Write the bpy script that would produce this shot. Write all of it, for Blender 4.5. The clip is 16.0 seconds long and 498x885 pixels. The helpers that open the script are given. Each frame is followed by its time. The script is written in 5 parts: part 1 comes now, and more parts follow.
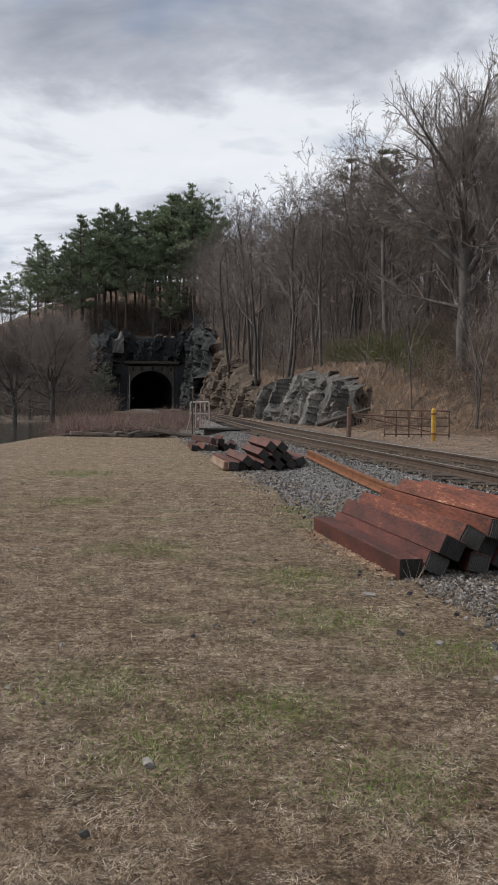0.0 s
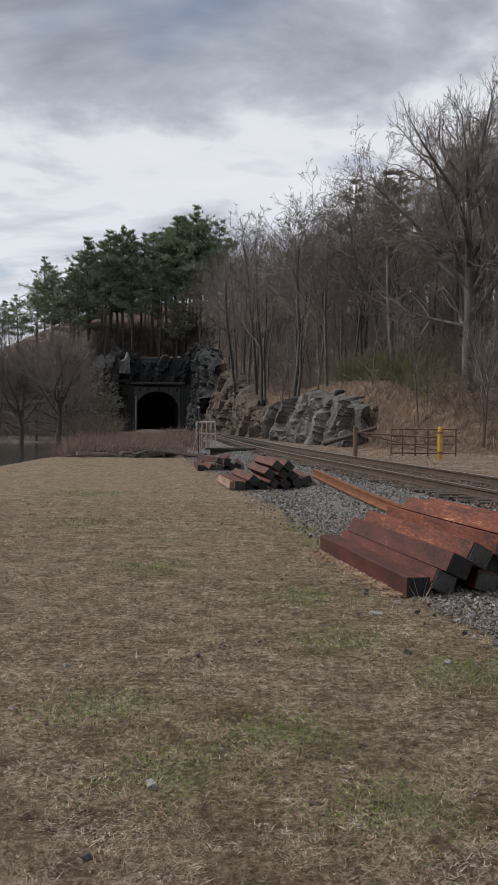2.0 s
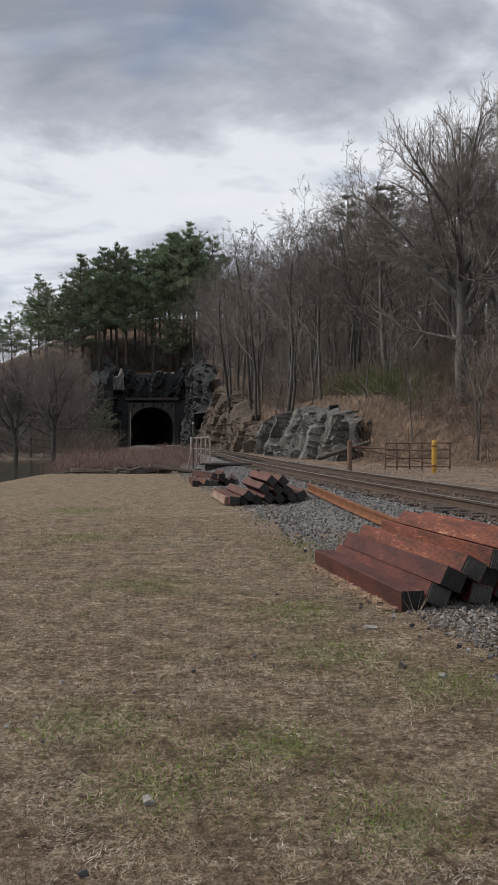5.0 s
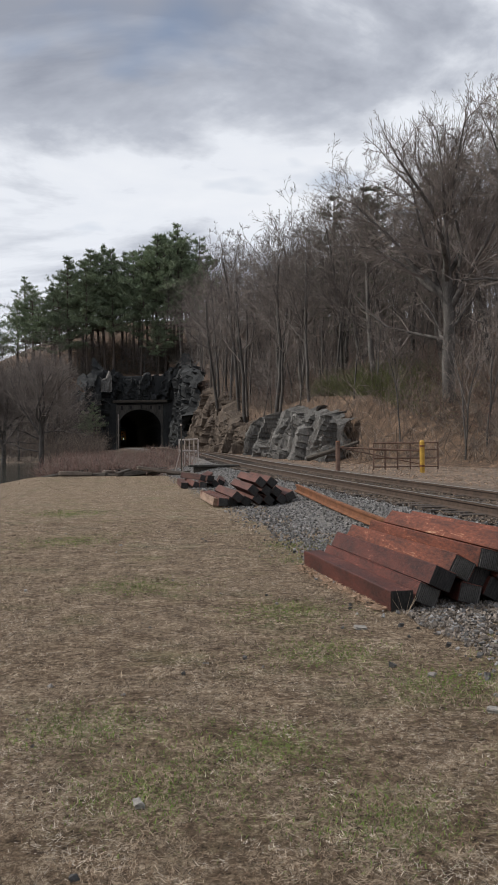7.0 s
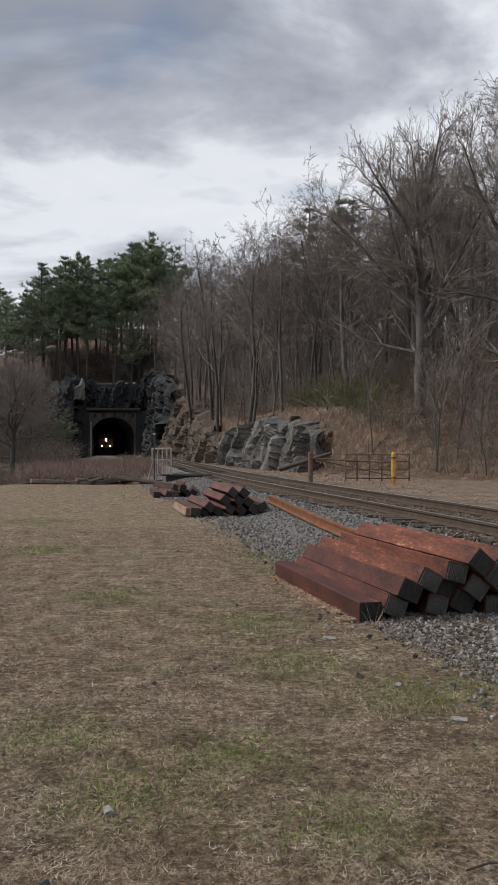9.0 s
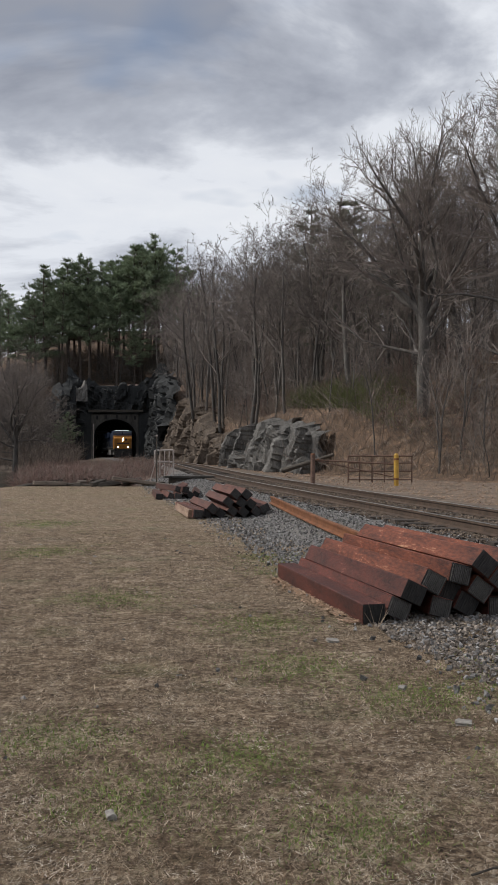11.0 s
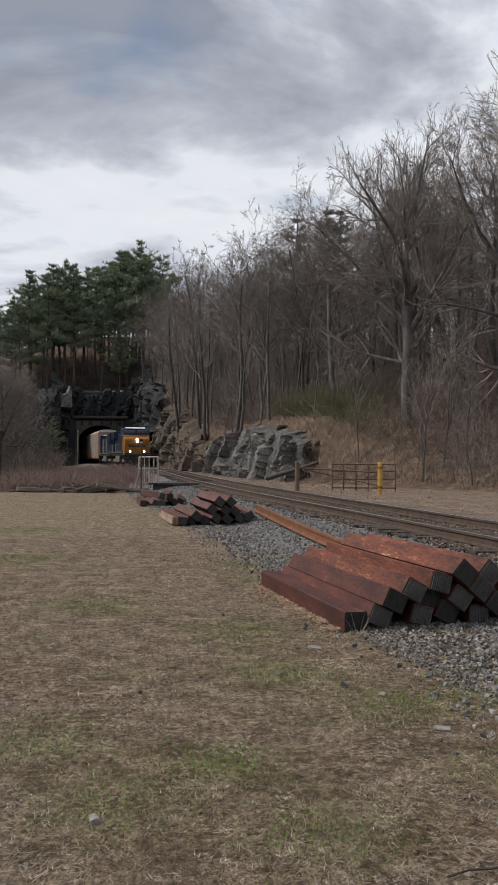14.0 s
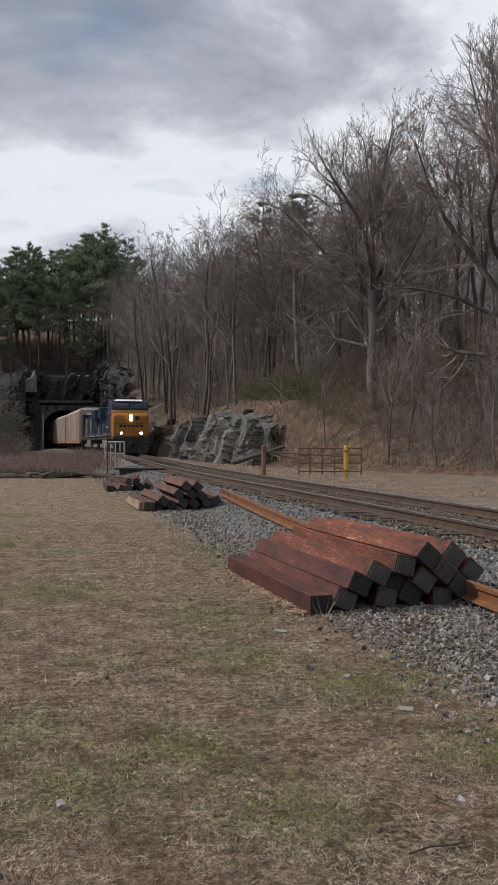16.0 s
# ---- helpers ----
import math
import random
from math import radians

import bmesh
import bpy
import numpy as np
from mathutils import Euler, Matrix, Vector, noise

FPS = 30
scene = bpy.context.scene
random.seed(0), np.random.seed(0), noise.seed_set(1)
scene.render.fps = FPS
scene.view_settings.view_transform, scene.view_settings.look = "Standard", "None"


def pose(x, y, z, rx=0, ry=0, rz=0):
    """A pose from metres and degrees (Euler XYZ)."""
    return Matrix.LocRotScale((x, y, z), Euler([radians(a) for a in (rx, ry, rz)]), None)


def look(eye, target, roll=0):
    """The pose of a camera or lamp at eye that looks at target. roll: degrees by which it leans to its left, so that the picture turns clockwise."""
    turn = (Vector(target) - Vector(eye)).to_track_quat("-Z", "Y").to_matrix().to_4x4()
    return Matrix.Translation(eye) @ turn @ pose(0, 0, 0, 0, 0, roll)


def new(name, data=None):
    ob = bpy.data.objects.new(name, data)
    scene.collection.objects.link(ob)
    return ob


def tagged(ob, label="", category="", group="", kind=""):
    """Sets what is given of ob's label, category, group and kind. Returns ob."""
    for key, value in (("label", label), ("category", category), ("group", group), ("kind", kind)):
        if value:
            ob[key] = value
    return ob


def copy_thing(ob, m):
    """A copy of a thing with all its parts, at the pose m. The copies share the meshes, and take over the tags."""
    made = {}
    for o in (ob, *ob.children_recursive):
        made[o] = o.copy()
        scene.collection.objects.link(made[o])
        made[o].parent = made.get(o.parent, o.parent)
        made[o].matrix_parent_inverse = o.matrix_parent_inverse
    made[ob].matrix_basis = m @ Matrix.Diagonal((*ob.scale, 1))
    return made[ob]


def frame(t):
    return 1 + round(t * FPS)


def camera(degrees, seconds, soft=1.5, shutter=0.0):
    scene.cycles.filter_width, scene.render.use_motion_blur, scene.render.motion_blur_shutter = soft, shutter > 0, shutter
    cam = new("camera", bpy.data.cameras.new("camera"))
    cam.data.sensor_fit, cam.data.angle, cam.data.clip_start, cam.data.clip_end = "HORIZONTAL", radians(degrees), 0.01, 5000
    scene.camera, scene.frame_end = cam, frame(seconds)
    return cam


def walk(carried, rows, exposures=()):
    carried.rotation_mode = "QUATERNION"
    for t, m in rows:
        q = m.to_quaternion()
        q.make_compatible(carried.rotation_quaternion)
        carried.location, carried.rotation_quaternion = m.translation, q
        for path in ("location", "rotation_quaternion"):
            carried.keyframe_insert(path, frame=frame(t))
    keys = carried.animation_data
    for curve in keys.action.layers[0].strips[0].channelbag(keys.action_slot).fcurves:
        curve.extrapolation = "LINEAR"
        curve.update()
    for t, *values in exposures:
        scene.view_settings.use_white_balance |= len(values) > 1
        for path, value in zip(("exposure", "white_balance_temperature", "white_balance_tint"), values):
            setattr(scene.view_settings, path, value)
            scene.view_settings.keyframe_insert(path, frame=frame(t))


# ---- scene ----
cam = camera(31.5, 16.0, soft=1.0)
PATH = [
    (0, (-0.07, 0.212, 1.486), (-0.061, 2.21, 1.395), 0.7),
    (0.5, (-0.064, 0.205, 1.485), (-0.077, 2.203, 1.395), 0.5),
    (1, (-0.072, 0.205, 1.475), (-0.081, 2.204, 1.405), 0.5),
    (1.5, (-0.058, 0.239, 1.472), (-0.066, 2.238, 1.418), 0.4),
    (2, (-0.059, 0.235, 1.471), (-0.065, 2.234, 1.425), 0.4),
    (2.5, (-0.06, 0.236, 1.472), (-0.064, 2.236, 1.424), 0.5),
    (3, (-0.059, 0.24, 1.472), (-0.061, 2.24, 1.425), 0.5),
    (3.5, (-0.052, 0.194, 1.482), (-0.05, 2.194, 1.445), 0.3),
    (4, (-0.049, 0.206, 1.476), (-0.045, 2.206, 1.453), 0.1),
    (6.5, (-0.053, 0.18, 1.477), (-0.035, 2.18, 1.468), -0.5),
    (7, (-0.047, 0.201, 1.475), (-0.015, 2.201, 1.466), -0.6),
    (7.5, (-0.061, 0.103, 1.494), (-0.012, 2.102, 1.487), -0.4),
    (8, (-0.055, 0.132, 1.495), (0.013, 2.131, 1.498), -0.0),
    (8.5, (-0.041, 0.122, 1.505), (0.042, 2.12, 1.513), 0.0),
    (9, (-0.048, 0.107, 1.499), (0.045, 2.105, 1.511), 0.1),
    (11.5, (-0.047, 0.135, 1.497), (0.04, 2.133, 1.514), -0.0),
    (12, (-0.051, 0.106, 1.497), (0.038, 2.104, 1.516), -0.0),
    (12.5, (-0.05, 0.096, 1.501), (0.039, 2.094, 1.521), 0.1),
    (13, (-0.038, 0.16, 1.49), (0.056, 2.158, 1.512), 0.1),
    (13.5, (-0.038, 0.086, 1.511), (0.067, 2.083, 1.537), 0.1),
    (14, (-0.048, 0.054, 1.511), (0.074, 2.05, 1.543), 0.4),
    (14.5, (-0.042, 0.048, 1.517), (0.092, 2.043, 1.551), 0.6),
    (15, (-0.038, 0.086, 1.505), (0.118, 2.08, 1.54), 0.8),
    (15.5, (-0.04, -0.006, 1.532), (0.131, 1.986, 1.547), 0.3),
    (16, (-0.039, 0.03, 1.524), (0.158, 2.02, 1.52), 0.1),
]
walk(cam, [(t, look(eye, target, roll)) for t, eye, target, roll in PATH],
     exposures=((0, 0.03), (1.2, -0.08), (4.0, -0.08), (6.8, 0.05), (9.0, -0.04), (13.0, -0.04), (16, 0.0)))

# ---- world, sun ----
SUN_TO = Vector((-0.85, 0.10, 0.80)).normalized()
world = bpy.data.worlds.new("sky")
scene.world = world
world.use_nodes = True
wn, wl = world.node_tree.nodes, world.node_tree.links
wn.clear()
w_out = wn.new("ShaderNodeOutputWorld")
w_bg = wn.new("ShaderNodeBackground")
w_sky = wn.new("ShaderNodeTexSky")
w_sky.sky_type, w_sky.sun_disc = "NISHITA", False
w_sky.sun_elevation = math.asin(SUN_TO.z)
w_sky.sun_rotation = math.atan2(SUN_TO.x, SUN_TO.y)
w_tc = wn.new("ShaderNodeTexCoord")
w_sep = wn.new("ShaderNodeSeparateXYZ")
wl.new(w_tc.outputs["Generated"], w_sep.inputs[0])


def wmath(op, a, b=0.0, clamp=False):
    n = wn.new("ShaderNodeMath")
    n.operation, n.use_clamp = op, clamp
    for i, v in enumerate((a, b)):
        if isinstance(v, (int, float)):
            n.inputs[i].default_value = v
        else:
            wl.new(v, n.inputs[i])
    return n.outputs[0]


# a flat deck of cloud, seen in perspective
w_h = wmath("ADD", wmath("MAXIMUM", w_sep.outputs[2], 0.0), 0.20)
w_comb = wn.new("ShaderNodeCombineXYZ")
wl.new(wmath("DIVIDE", w_sep.outputs[0], w_h), w_comb.inputs[0])
wl.new(wmath("DIVIDE", w_sep.outputs[1], w_h), w_comb.inputs[1])
w_map = wn.new("ShaderNodeMapping")
w_map.inputs["Location"].default_value = (1.7, 0.95, 0)
w_map.inputs["Rotation"].default_value = (0, 0, radians(-14))
w_map.inputs["Scale"].default_value = (1.1, 1.3, 1)
wl.new(w_comb.outputs[0], w_map.inputs[0])
w_noise = wn.new("ShaderNodeTexNoise")
w_noise.inputs["Scale"].default_value = 1.3
w_noise.inputs["Detail"].default_value = 7
w_noise.inputs["Roughness"].default_value = 0.56
w_noise.inputs["Distortion"].default_value = 0.35
wl.new(w_map.outputs[0], w_noise.inputs[0])
w_ramp = wn.new("ShaderNodeValToRGB")
for e, (p, c) in zip([w_ramp.color_ramp.elements[0], w_ramp.color_ramp.elements[1]] + [w_ramp.color_ramp.elements.new(0.5) for _ in range(2)],
                     ((0.36, (0.31, 0.335, 0.40, 1)), (0.66, (1.10, 1.12, 1.16, 1)), (0.46, (0.48, 0.51, 0.58, 1)), (0.55, (0.78, 0.81, 0.87, 1)))):
    e.position, e.color = p, c
wl.new(w_noise.outputs[0], w_ramp.inputs[0])
w_low = wn.new("ShaderNodeMix")           # brighter towards the horizon, below the cloud's edge
w_low.data_type = "RGBA"
wl.new(wmath("SUBTRACT", 0.75, wmath("MULTIPLY", w_sep.outputs[2], 2.6), True), w_low.inputs[0])
wl.new(w_ramp.outputs[0], w_low.inputs[6])
w_low.inputs[7].default_value = (0.82, 0.86, 0.93, 1)
w_gap = wn.new("ShaderNodeTexNoise")      # where the deck is torn open to blue
w_gap.inputs["Scale"].default_value = 1.6
w_gap.inputs["Detail"].default_value = 4
wl.new(w_map.outputs[0], w_gap.inputs[0])
w_open = wmath("MULTIPLY", wmath("SUBTRACT", w_gap.outputs[0], 0.60), 7.0, True)
w_sk = wn.new("ShaderNodeMix")
w_sk.data_type = "RGBA"
w_sk.inputs[0].default_value = 1.0
w_sk.blend_type = "MULTIPLY"
wl.new(w_sky.outputs[0], w_sk.inputs[6])
w_sk.inputs[7].default_value = (0.10, 0.10, 0.10, 1)
w_mix = wn.new("ShaderNodeMix")
w_mix.data_type = "RGBA"
wl.new(wmath("MULTIPLY", w_open, 0.75), w_mix.inputs[0])
wl.new(w_low.outputs[2], w_mix.inputs[6])
wl.new(w_sk.outputs[2], w_mix.inputs[7])
wl.new(w_mix.outputs[2], w_bg.inputs[0])
w_bg.inputs[1].default_value = 1.0
wl.new(w_bg.outputs[0], w_out.inputs[0])

sun = new("sun", bpy.data.lights.new("sun", "SUN"))
sun.data.energy, sun.data.angle, sun.data.color = 3.2, radians(1.5), (1.0, 0.95, 0.88)
sun.matrix_world = look(SUN_TO * 50, (0, 0, 0))

# ---- materials ----


def material(name, c1, c2, scale=4.0, rough=0.85, bump=0.3, metal=0.0, c3=None, c3_at=0.70, fine=8.0, stretch=(1, 1, 1), dist=0.02, rand=0.0, island=0.0, world_space=False):
    """Two scales of noise between the colours, with relief; rand: lighter or darker from object to object; island: from piece to piece."""
    m = bpy.data.materials.new(name)
    m.use_nodes = True
    n, l = m.node_tree.nodes, m.node_tree.links
    b = n["Principled BSDF"]
    tc = n.new("ShaderNodeTexCoord")
    mp = n.new("ShaderNodeMapping")
    mp.inputs["Scale"].default_value = stretch
    if world_space:
        geo = n.new("ShaderNodeNewGeometry")
        l.new(geo.outputs["Position"], mp.inputs[0])
    else:
        l.new(tc.outputs["Object"], mp.inputs[0])
    n1, n2 = n.new("ShaderNodeTexNoise"), n.new("ShaderNodeTexNoise")
    n1.inputs["Scale"].default_value, n1.inputs["Detail"].default_value = scale, 5
    n2.inputs["Scale"].default_value, n2.inputs["Detail"].default_value = scale * fine, 6
    n2.inputs["Roughness"].default_value = 0.7
    l.new(mp.outputs[0], n1.inputs[0])
    l.new(mp.outputs[0], n2.inputs[0])
    add = n.new("ShaderNodeMath")
    add.operation = "ADD"
    mul = n.new("ShaderNodeMath")
    mul.operation = "MULTIPLY"
    mul.inputs[1].default_value = 0.5
    l.new(n1.outputs[0], add.inputs[0])
    l.new(n2.outputs[0], add.inputs[1])
    l.new(add.outputs[0], mul.inputs[0])
    r = n.new("ShaderNodeValToRGB")
    r.color_ramp.elements[0].position, r.color_ramp.elements[0].color = 0.36, (*c1, 1)
    r.color_ramp.elements[1].position, r.color_ramp.elements[1].color = min(0.64, c3_at - 0.06), (*c2, 1)
    if c3:
        e = r.color_ramp.elements.new(c3_at)
        e.color = (*c3, 1)
    l.new(mul.outputs[0], r.inputs[0])
    col = r.outputs[0]
    if rand or island:
        hsv = n.new("ShaderNodeHueSaturation")
        if island:
            g = n.new("ShaderNodeNewGeometry")
            src = g.outputs["Random Per Island"]
        else:
            g = n.new("ShaderNodeObjectInfo")
            src = g.outputs["Random"]
        mr = n.new("ShaderNodeMapRange")
        a = rand or island
        mr.inputs[3].default_value, mr.inputs[4].default_value = 1 - a, 1 + a
        l.new(src, mr.inputs[0])
        l.new(mr.outputs[0], hsv.inputs["Value"])
        l.new(col, hsv.inputs["Color"])
        col = hsv.outputs[0]
    l.new(col, b.inputs["Base Color"])
    b.inputs["Roughness"].default_value, b.inputs["Metallic"].default_value = rough, metal
    b.inputs["Specular IOR Level"].default_value = 0.3
    if bump:
        bp = n.new("ShaderNodeBump")
        bp.inputs["Strength"].default_value, bp.inputs["Distance"].default_value = bump, dist
        l.new(n2.outputs[0], bp.inputs["Height"])
        l.new(bp.outputs[0], b.inputs["Normal"])
    return m


def glow(name, colour, strength):
    m = bpy.data.materials.new(name)
    m.use_nodes = True
    b = m.node_tree.nodes["Principled BSDF"]
    b.inputs["Base Color"].default_value = (*colour, 1)
    b.inputs["Emission Color"].default_value, b.inputs["Emission Strength"].default_value = (*colour, 1), strength
    return m


M_rock = material("grey_rock", (0.045, 0.043, 0.041), (0.215, 0.205, 0.190), 1.5, 0.9, 1.0, c3=(0.44, 0.435, 0.41), fine=6, stretch=(1, 1, 0.4), dist=0.12)
M_rock_brown = material("brown_stained_rock", (0.045, 0.036, 0.030), (0.165, 0.128, 0.098), 1.6, 0.9, 0.9, c3=(0.36, 0.35, 0.33), fine=6, stretch=(1, 1, 0.4), dist=0.12)
M_slate = material("dark_slate", (0.16, 0.147, 0.132), (0.32, 0.30, 0.27), 9, 0.8, 0.3)
M_rock_dark = material("dark_rock", (0.016, 0.018, 0.019), (0.044, 0.046, 0.047), 0.7, 0.85, 0.8, c3=(0.11, 0.11, 0.108), fine=7, stretch=(1, 1, 0.35), dist=0.15)
M_litter = material("leaf_litter", (0.035, 0.026, 0.020), (0.14, 0.092, 0.062), 2.4, 0.95, 0.9, c3=(0.29, 0.195, 0.13), c3_at=0.62, fine=7, dist=0.05)
M_bark = material("bark", (0.040, 0.036, 0.033), (0.145, 0.134, 0.124), 3.0, 0.95, 0.5, stretch=(1, 1, 0.25), rand=0.35)
M_twig = material("twigs", (0.10, 0.084, 0.075), (0.235, 0.202, 0.182), 1.2, 0.95, 0, rand=0.35)
M_twig_red = material("red_twigs", (0.13, 0.083, 0.070), (0.26, 0.178, 0.152), 1.0, 0.95, 0, island=0.45)
M_twig_dark = material("dark_twigs", (0.04, 0.036, 0.030), (0.12, 0.104, 0.085), 1.0, 0.95, 0, island=0.45)
M_twig_bank = material("brown_twigs", (0.09, 0.072, 0.060), (0.21, 0.172, 0.145), 1.0, 0.95, 0, island=0.45)
M_twig_tan = material("tan_twigs", (0.12, 0.098, 0.082), (0.26, 0.215, 0.18), 1.0, 0.95, 0, island=0.45)
M_shrub = material("olive_twigs", (0.07, 0.08, 0.035), (0.17, 0.175, 0.075), 1.0, 0.95, 0, island=0.4)
M_pinebark = material("pine_bark", (0.05, 0.04, 0.034), (0.12, 0.095, 0.08), 3.0, 0.95, 0.4, rand=0.2)
M_needle_dry = material("brownish_pine_needles", (0.080, 0.092, 0.060), (0.15, 0.165, 0.105), 0.5, 0.7, 0, rand=0.2)
M_needle = material("pine_needles", (0.115, 0.152, 0.095), (0.22, 0.268, 0.162), 0.5, 0.7, 0, rand=0.3)
M_gravel = material("ballast_bed", (0.06, 0.056, 0.052), (0.23, 0.215, 0.20), 14, 0.9, 0.9, fine=3, dist=0.03)
M_stone = material("ballast_stone", (0.085, 0.081, 0.079), (0.27, 0.262, 0.255), 12, 0.85, 0.3, island=0.7)
M_stone_earth = material("earthy_stone", (0.085, 0.072, 0.060), (0.25, 0.215, 0.185), 12, 0.9, 0.3, island=0.55)
M_stone_brown = material("stained_stone", (0.06, 0.045, 0.034), (0.20, 0.155, 0.12), 12, 0.9, 0.3, island=0.5)
M_rusty = material("rust", (0.09, 0.038, 0.019), (0.23, 0.095, 0.042), 5, 0.8, 0.4, fine=9, dist=0.004)
M_railside = material("rail_side", (0.035, 0.024, 0.018), (0.10, 0.068, 0.049), 6, 0.8, 0.2, metal=0.0, dist=0.003)
M_railtop = material("polished_rail_head", (0.42, 0.40, 0.38), (0.6, 0.59, 0.57), 8, 0.32, 0.05, metal=0.9, dist=0.001)
M_sleeper = material("weathered_sleeper", (0.022, 0.018, 0.016), (0.085, 0.068, 0.056), 7, 0.9, 0.6, fine=6, stretch=(0.25, 2, 2), rand=0.35, dist=0.01)
M_tie_side = material("creosoted_wood", (0.026, 0.009, 0.007), (0.118, 0.032, 0.021), 2.6, 0.62, 1.0, c3=(0.34, 0.18, 0.11), c3_at=0.67, fine=7, stretch=(2.4, 0.8, 2.4), rand=0.22, dist=0.006)
M_tie_worn = material("scuffed_creosoted_wood", (0.034, 0.012, 0.008), (0.160, 0.046, 0.024), 2.2, 0.68, 1.0, c3=(0.38, 0.21, 0.125), c3_at=0.62, fine=7, stretch=(2.4, 0.7, 2.4), rand=0.2, dist=0.008)
M_tie_comb = material("grey_sawn_ridge", (0.045, 0.043, 0.040), (0.12, 0.115, 0.108), 8, 0.85, 0.3, fine=4, dist=0.003)
M_tie_end = material("creosoted_end_grain", (0.008, 0.008, 0.009), (0.06, 0.057, 0.054), 4, 0.85, 0.8, fine=3, stretch=(26, 1, 2), dist=0.01, rand=0.5)
M_tie_old = material("weathered_creosote", (0.034, 0.015, 0.012), (0.125, 0.049, 0.034), 2.2, 0.7, 0.7, c3=(0.30, 0.20, 0.15), fine=7, stretch=(3, 0.45, 3), rand=0.4, dist=0.006)
M_tie_pale = material("bleached_wood", (0.12, 0.07, 0.045), (0.36, 0.26, 0.195), 2.2, 0.8, 0.5, fine=7, stretch=(3, 0.45, 3), dist=0.006)
M_concrete = material("stained_concrete", (0.030, 0.028, 0.026), (0.105, 0.097, 0.086), 0.8, 0.9, 0.4, fine=8, stretch=(1, 1, 0.3), dist=0.03)
# near-black: the darkness inside the bore is put into the colour
M_lining = material("shade_black_lining", (0.010, 0.010, 0.010), (0.03, 0.03, 0.03), 0.8, 0.95, 0.5, dist=0.05)
M_timber = material("dark_timber", (0.03, 0.026, 0.023), (0.10, 0.085, 0.07), 3, 0.9, 0.5, stretch=(0.4, 3, 3), dist=0.01)
M_driftwood = material("grey_driftwood", (0.09, 0.072, 0.058), (0.24, 0.20, 0.165), 3, 0.9, 0.5, stretch=(0.4, 3, 3), dist=0.01)
M_pipe = material("pale_rusty_pipe", (0.22, 0.16, 0.13), (0.50, 0.46, 0.43), 6, 0.6, 0.2, dist=0.003)
M_gate = material("rusty_gate_pipe", (0.07, 0.04, 0.03), (0.19, 0.12, 0.09), 6, 0.75, 0.2, dist=0.003)
M_yellow = material("chipped_yellow_paint", (0.30, 0.17, 0.03), (0.55, 0.34, 0.06), 4, 0.55, 0.2, fine=6, dist=0.003)
M_mud = material("brown_earth", (0.075, 0.058, 0.045), (0.20, 0.155, 0.12), 1.2, 0.9, 0.5, dist=0.04)
M_l_blue = material("dark_blue_paint", (0.008, 0.014, 0.034), (0.016, 0.027, 0.055), 1.5, 0.4, 0.05, dist=0.002)
M_l_yellow = material("orange_yellow_paint", (0.22, 0.092, 0.012), (0.36, 0.155, 0.020), 1.5, 0.42, 0.05, dist=0.002)
M_l_grey = material("grimy_grey_paint", (0.07, 0.07, 0.07), (0.17, 0.165, 0.155), 1.5, 0.6, 0.1, dist=0.003)
M_l_black = material("black_running_gear", (0.012, 0.012, 0.012), (0.04, 0.037, 0.034), 3, 0.7, 0.2, dist=0.005)
M_l_white = material("white_roof_paint", (0.55, 0.56, 0.58), (0.75, 0.75, 0.76), 2, 0.5, 0.05)
# blue-grey base colour imitates the sky's reflection in the panes
M_l_glass = material("sky_tinted_glass", (0.08, 0.11, 0.16), (0.14, 0.18, 0.24), 2, 0.08, 0)
M_car = material("weathered_galvanised_panel", (0.24, 0.185, 0.155), (0.44, 0.37, 0.32), 0.8, 0.6, 0.1, fine=6, stretch=(1, 1, 0.3), dist=0.01)
M_car_rust = material("brown_car_end", (0.22, 0.10, 0.05), (0.38, 0.20, 0.10), 1.2, 0.7, 0.2, dist=0.01)
G_head = glow("headlight_glow", (1.0, 0.86, 0.62), 14.0)
G_ditch = glow("ditch_light_glow", (1.0, 0.86, 0.66), 9.0)


def water_material():
    m = bpy.data.materials.new("pond_water")
    m.use_nodes = True
    n, l = m.node_tree.nodes, m.node_tree.links
    b = n["Principled BSDF"]
    b.inputs["Base Color"].default_value = (0.035, 0.035, 0.028, 1)
    b.inputs["Roughness"].default_value = 0.12
    tc, no, bp = n.new("ShaderNodeTexCoord"), n.new("ShaderNodeTexNoise"), n.new("ShaderNodeBump")
    no.inputs["Scale"].default_value = 1.5
    l.new(tc.outputs["Object"], no.inputs[0])
    l.new(no.outputs[0], bp.inputs["Height"])
    bp.inputs["Strength"].default_value, bp.inputs["Distance"].default_value = 0.25, 0.03
    l.new(bp.outputs[0], b.inputs["Normal"])
    return m


M_water = water_material()


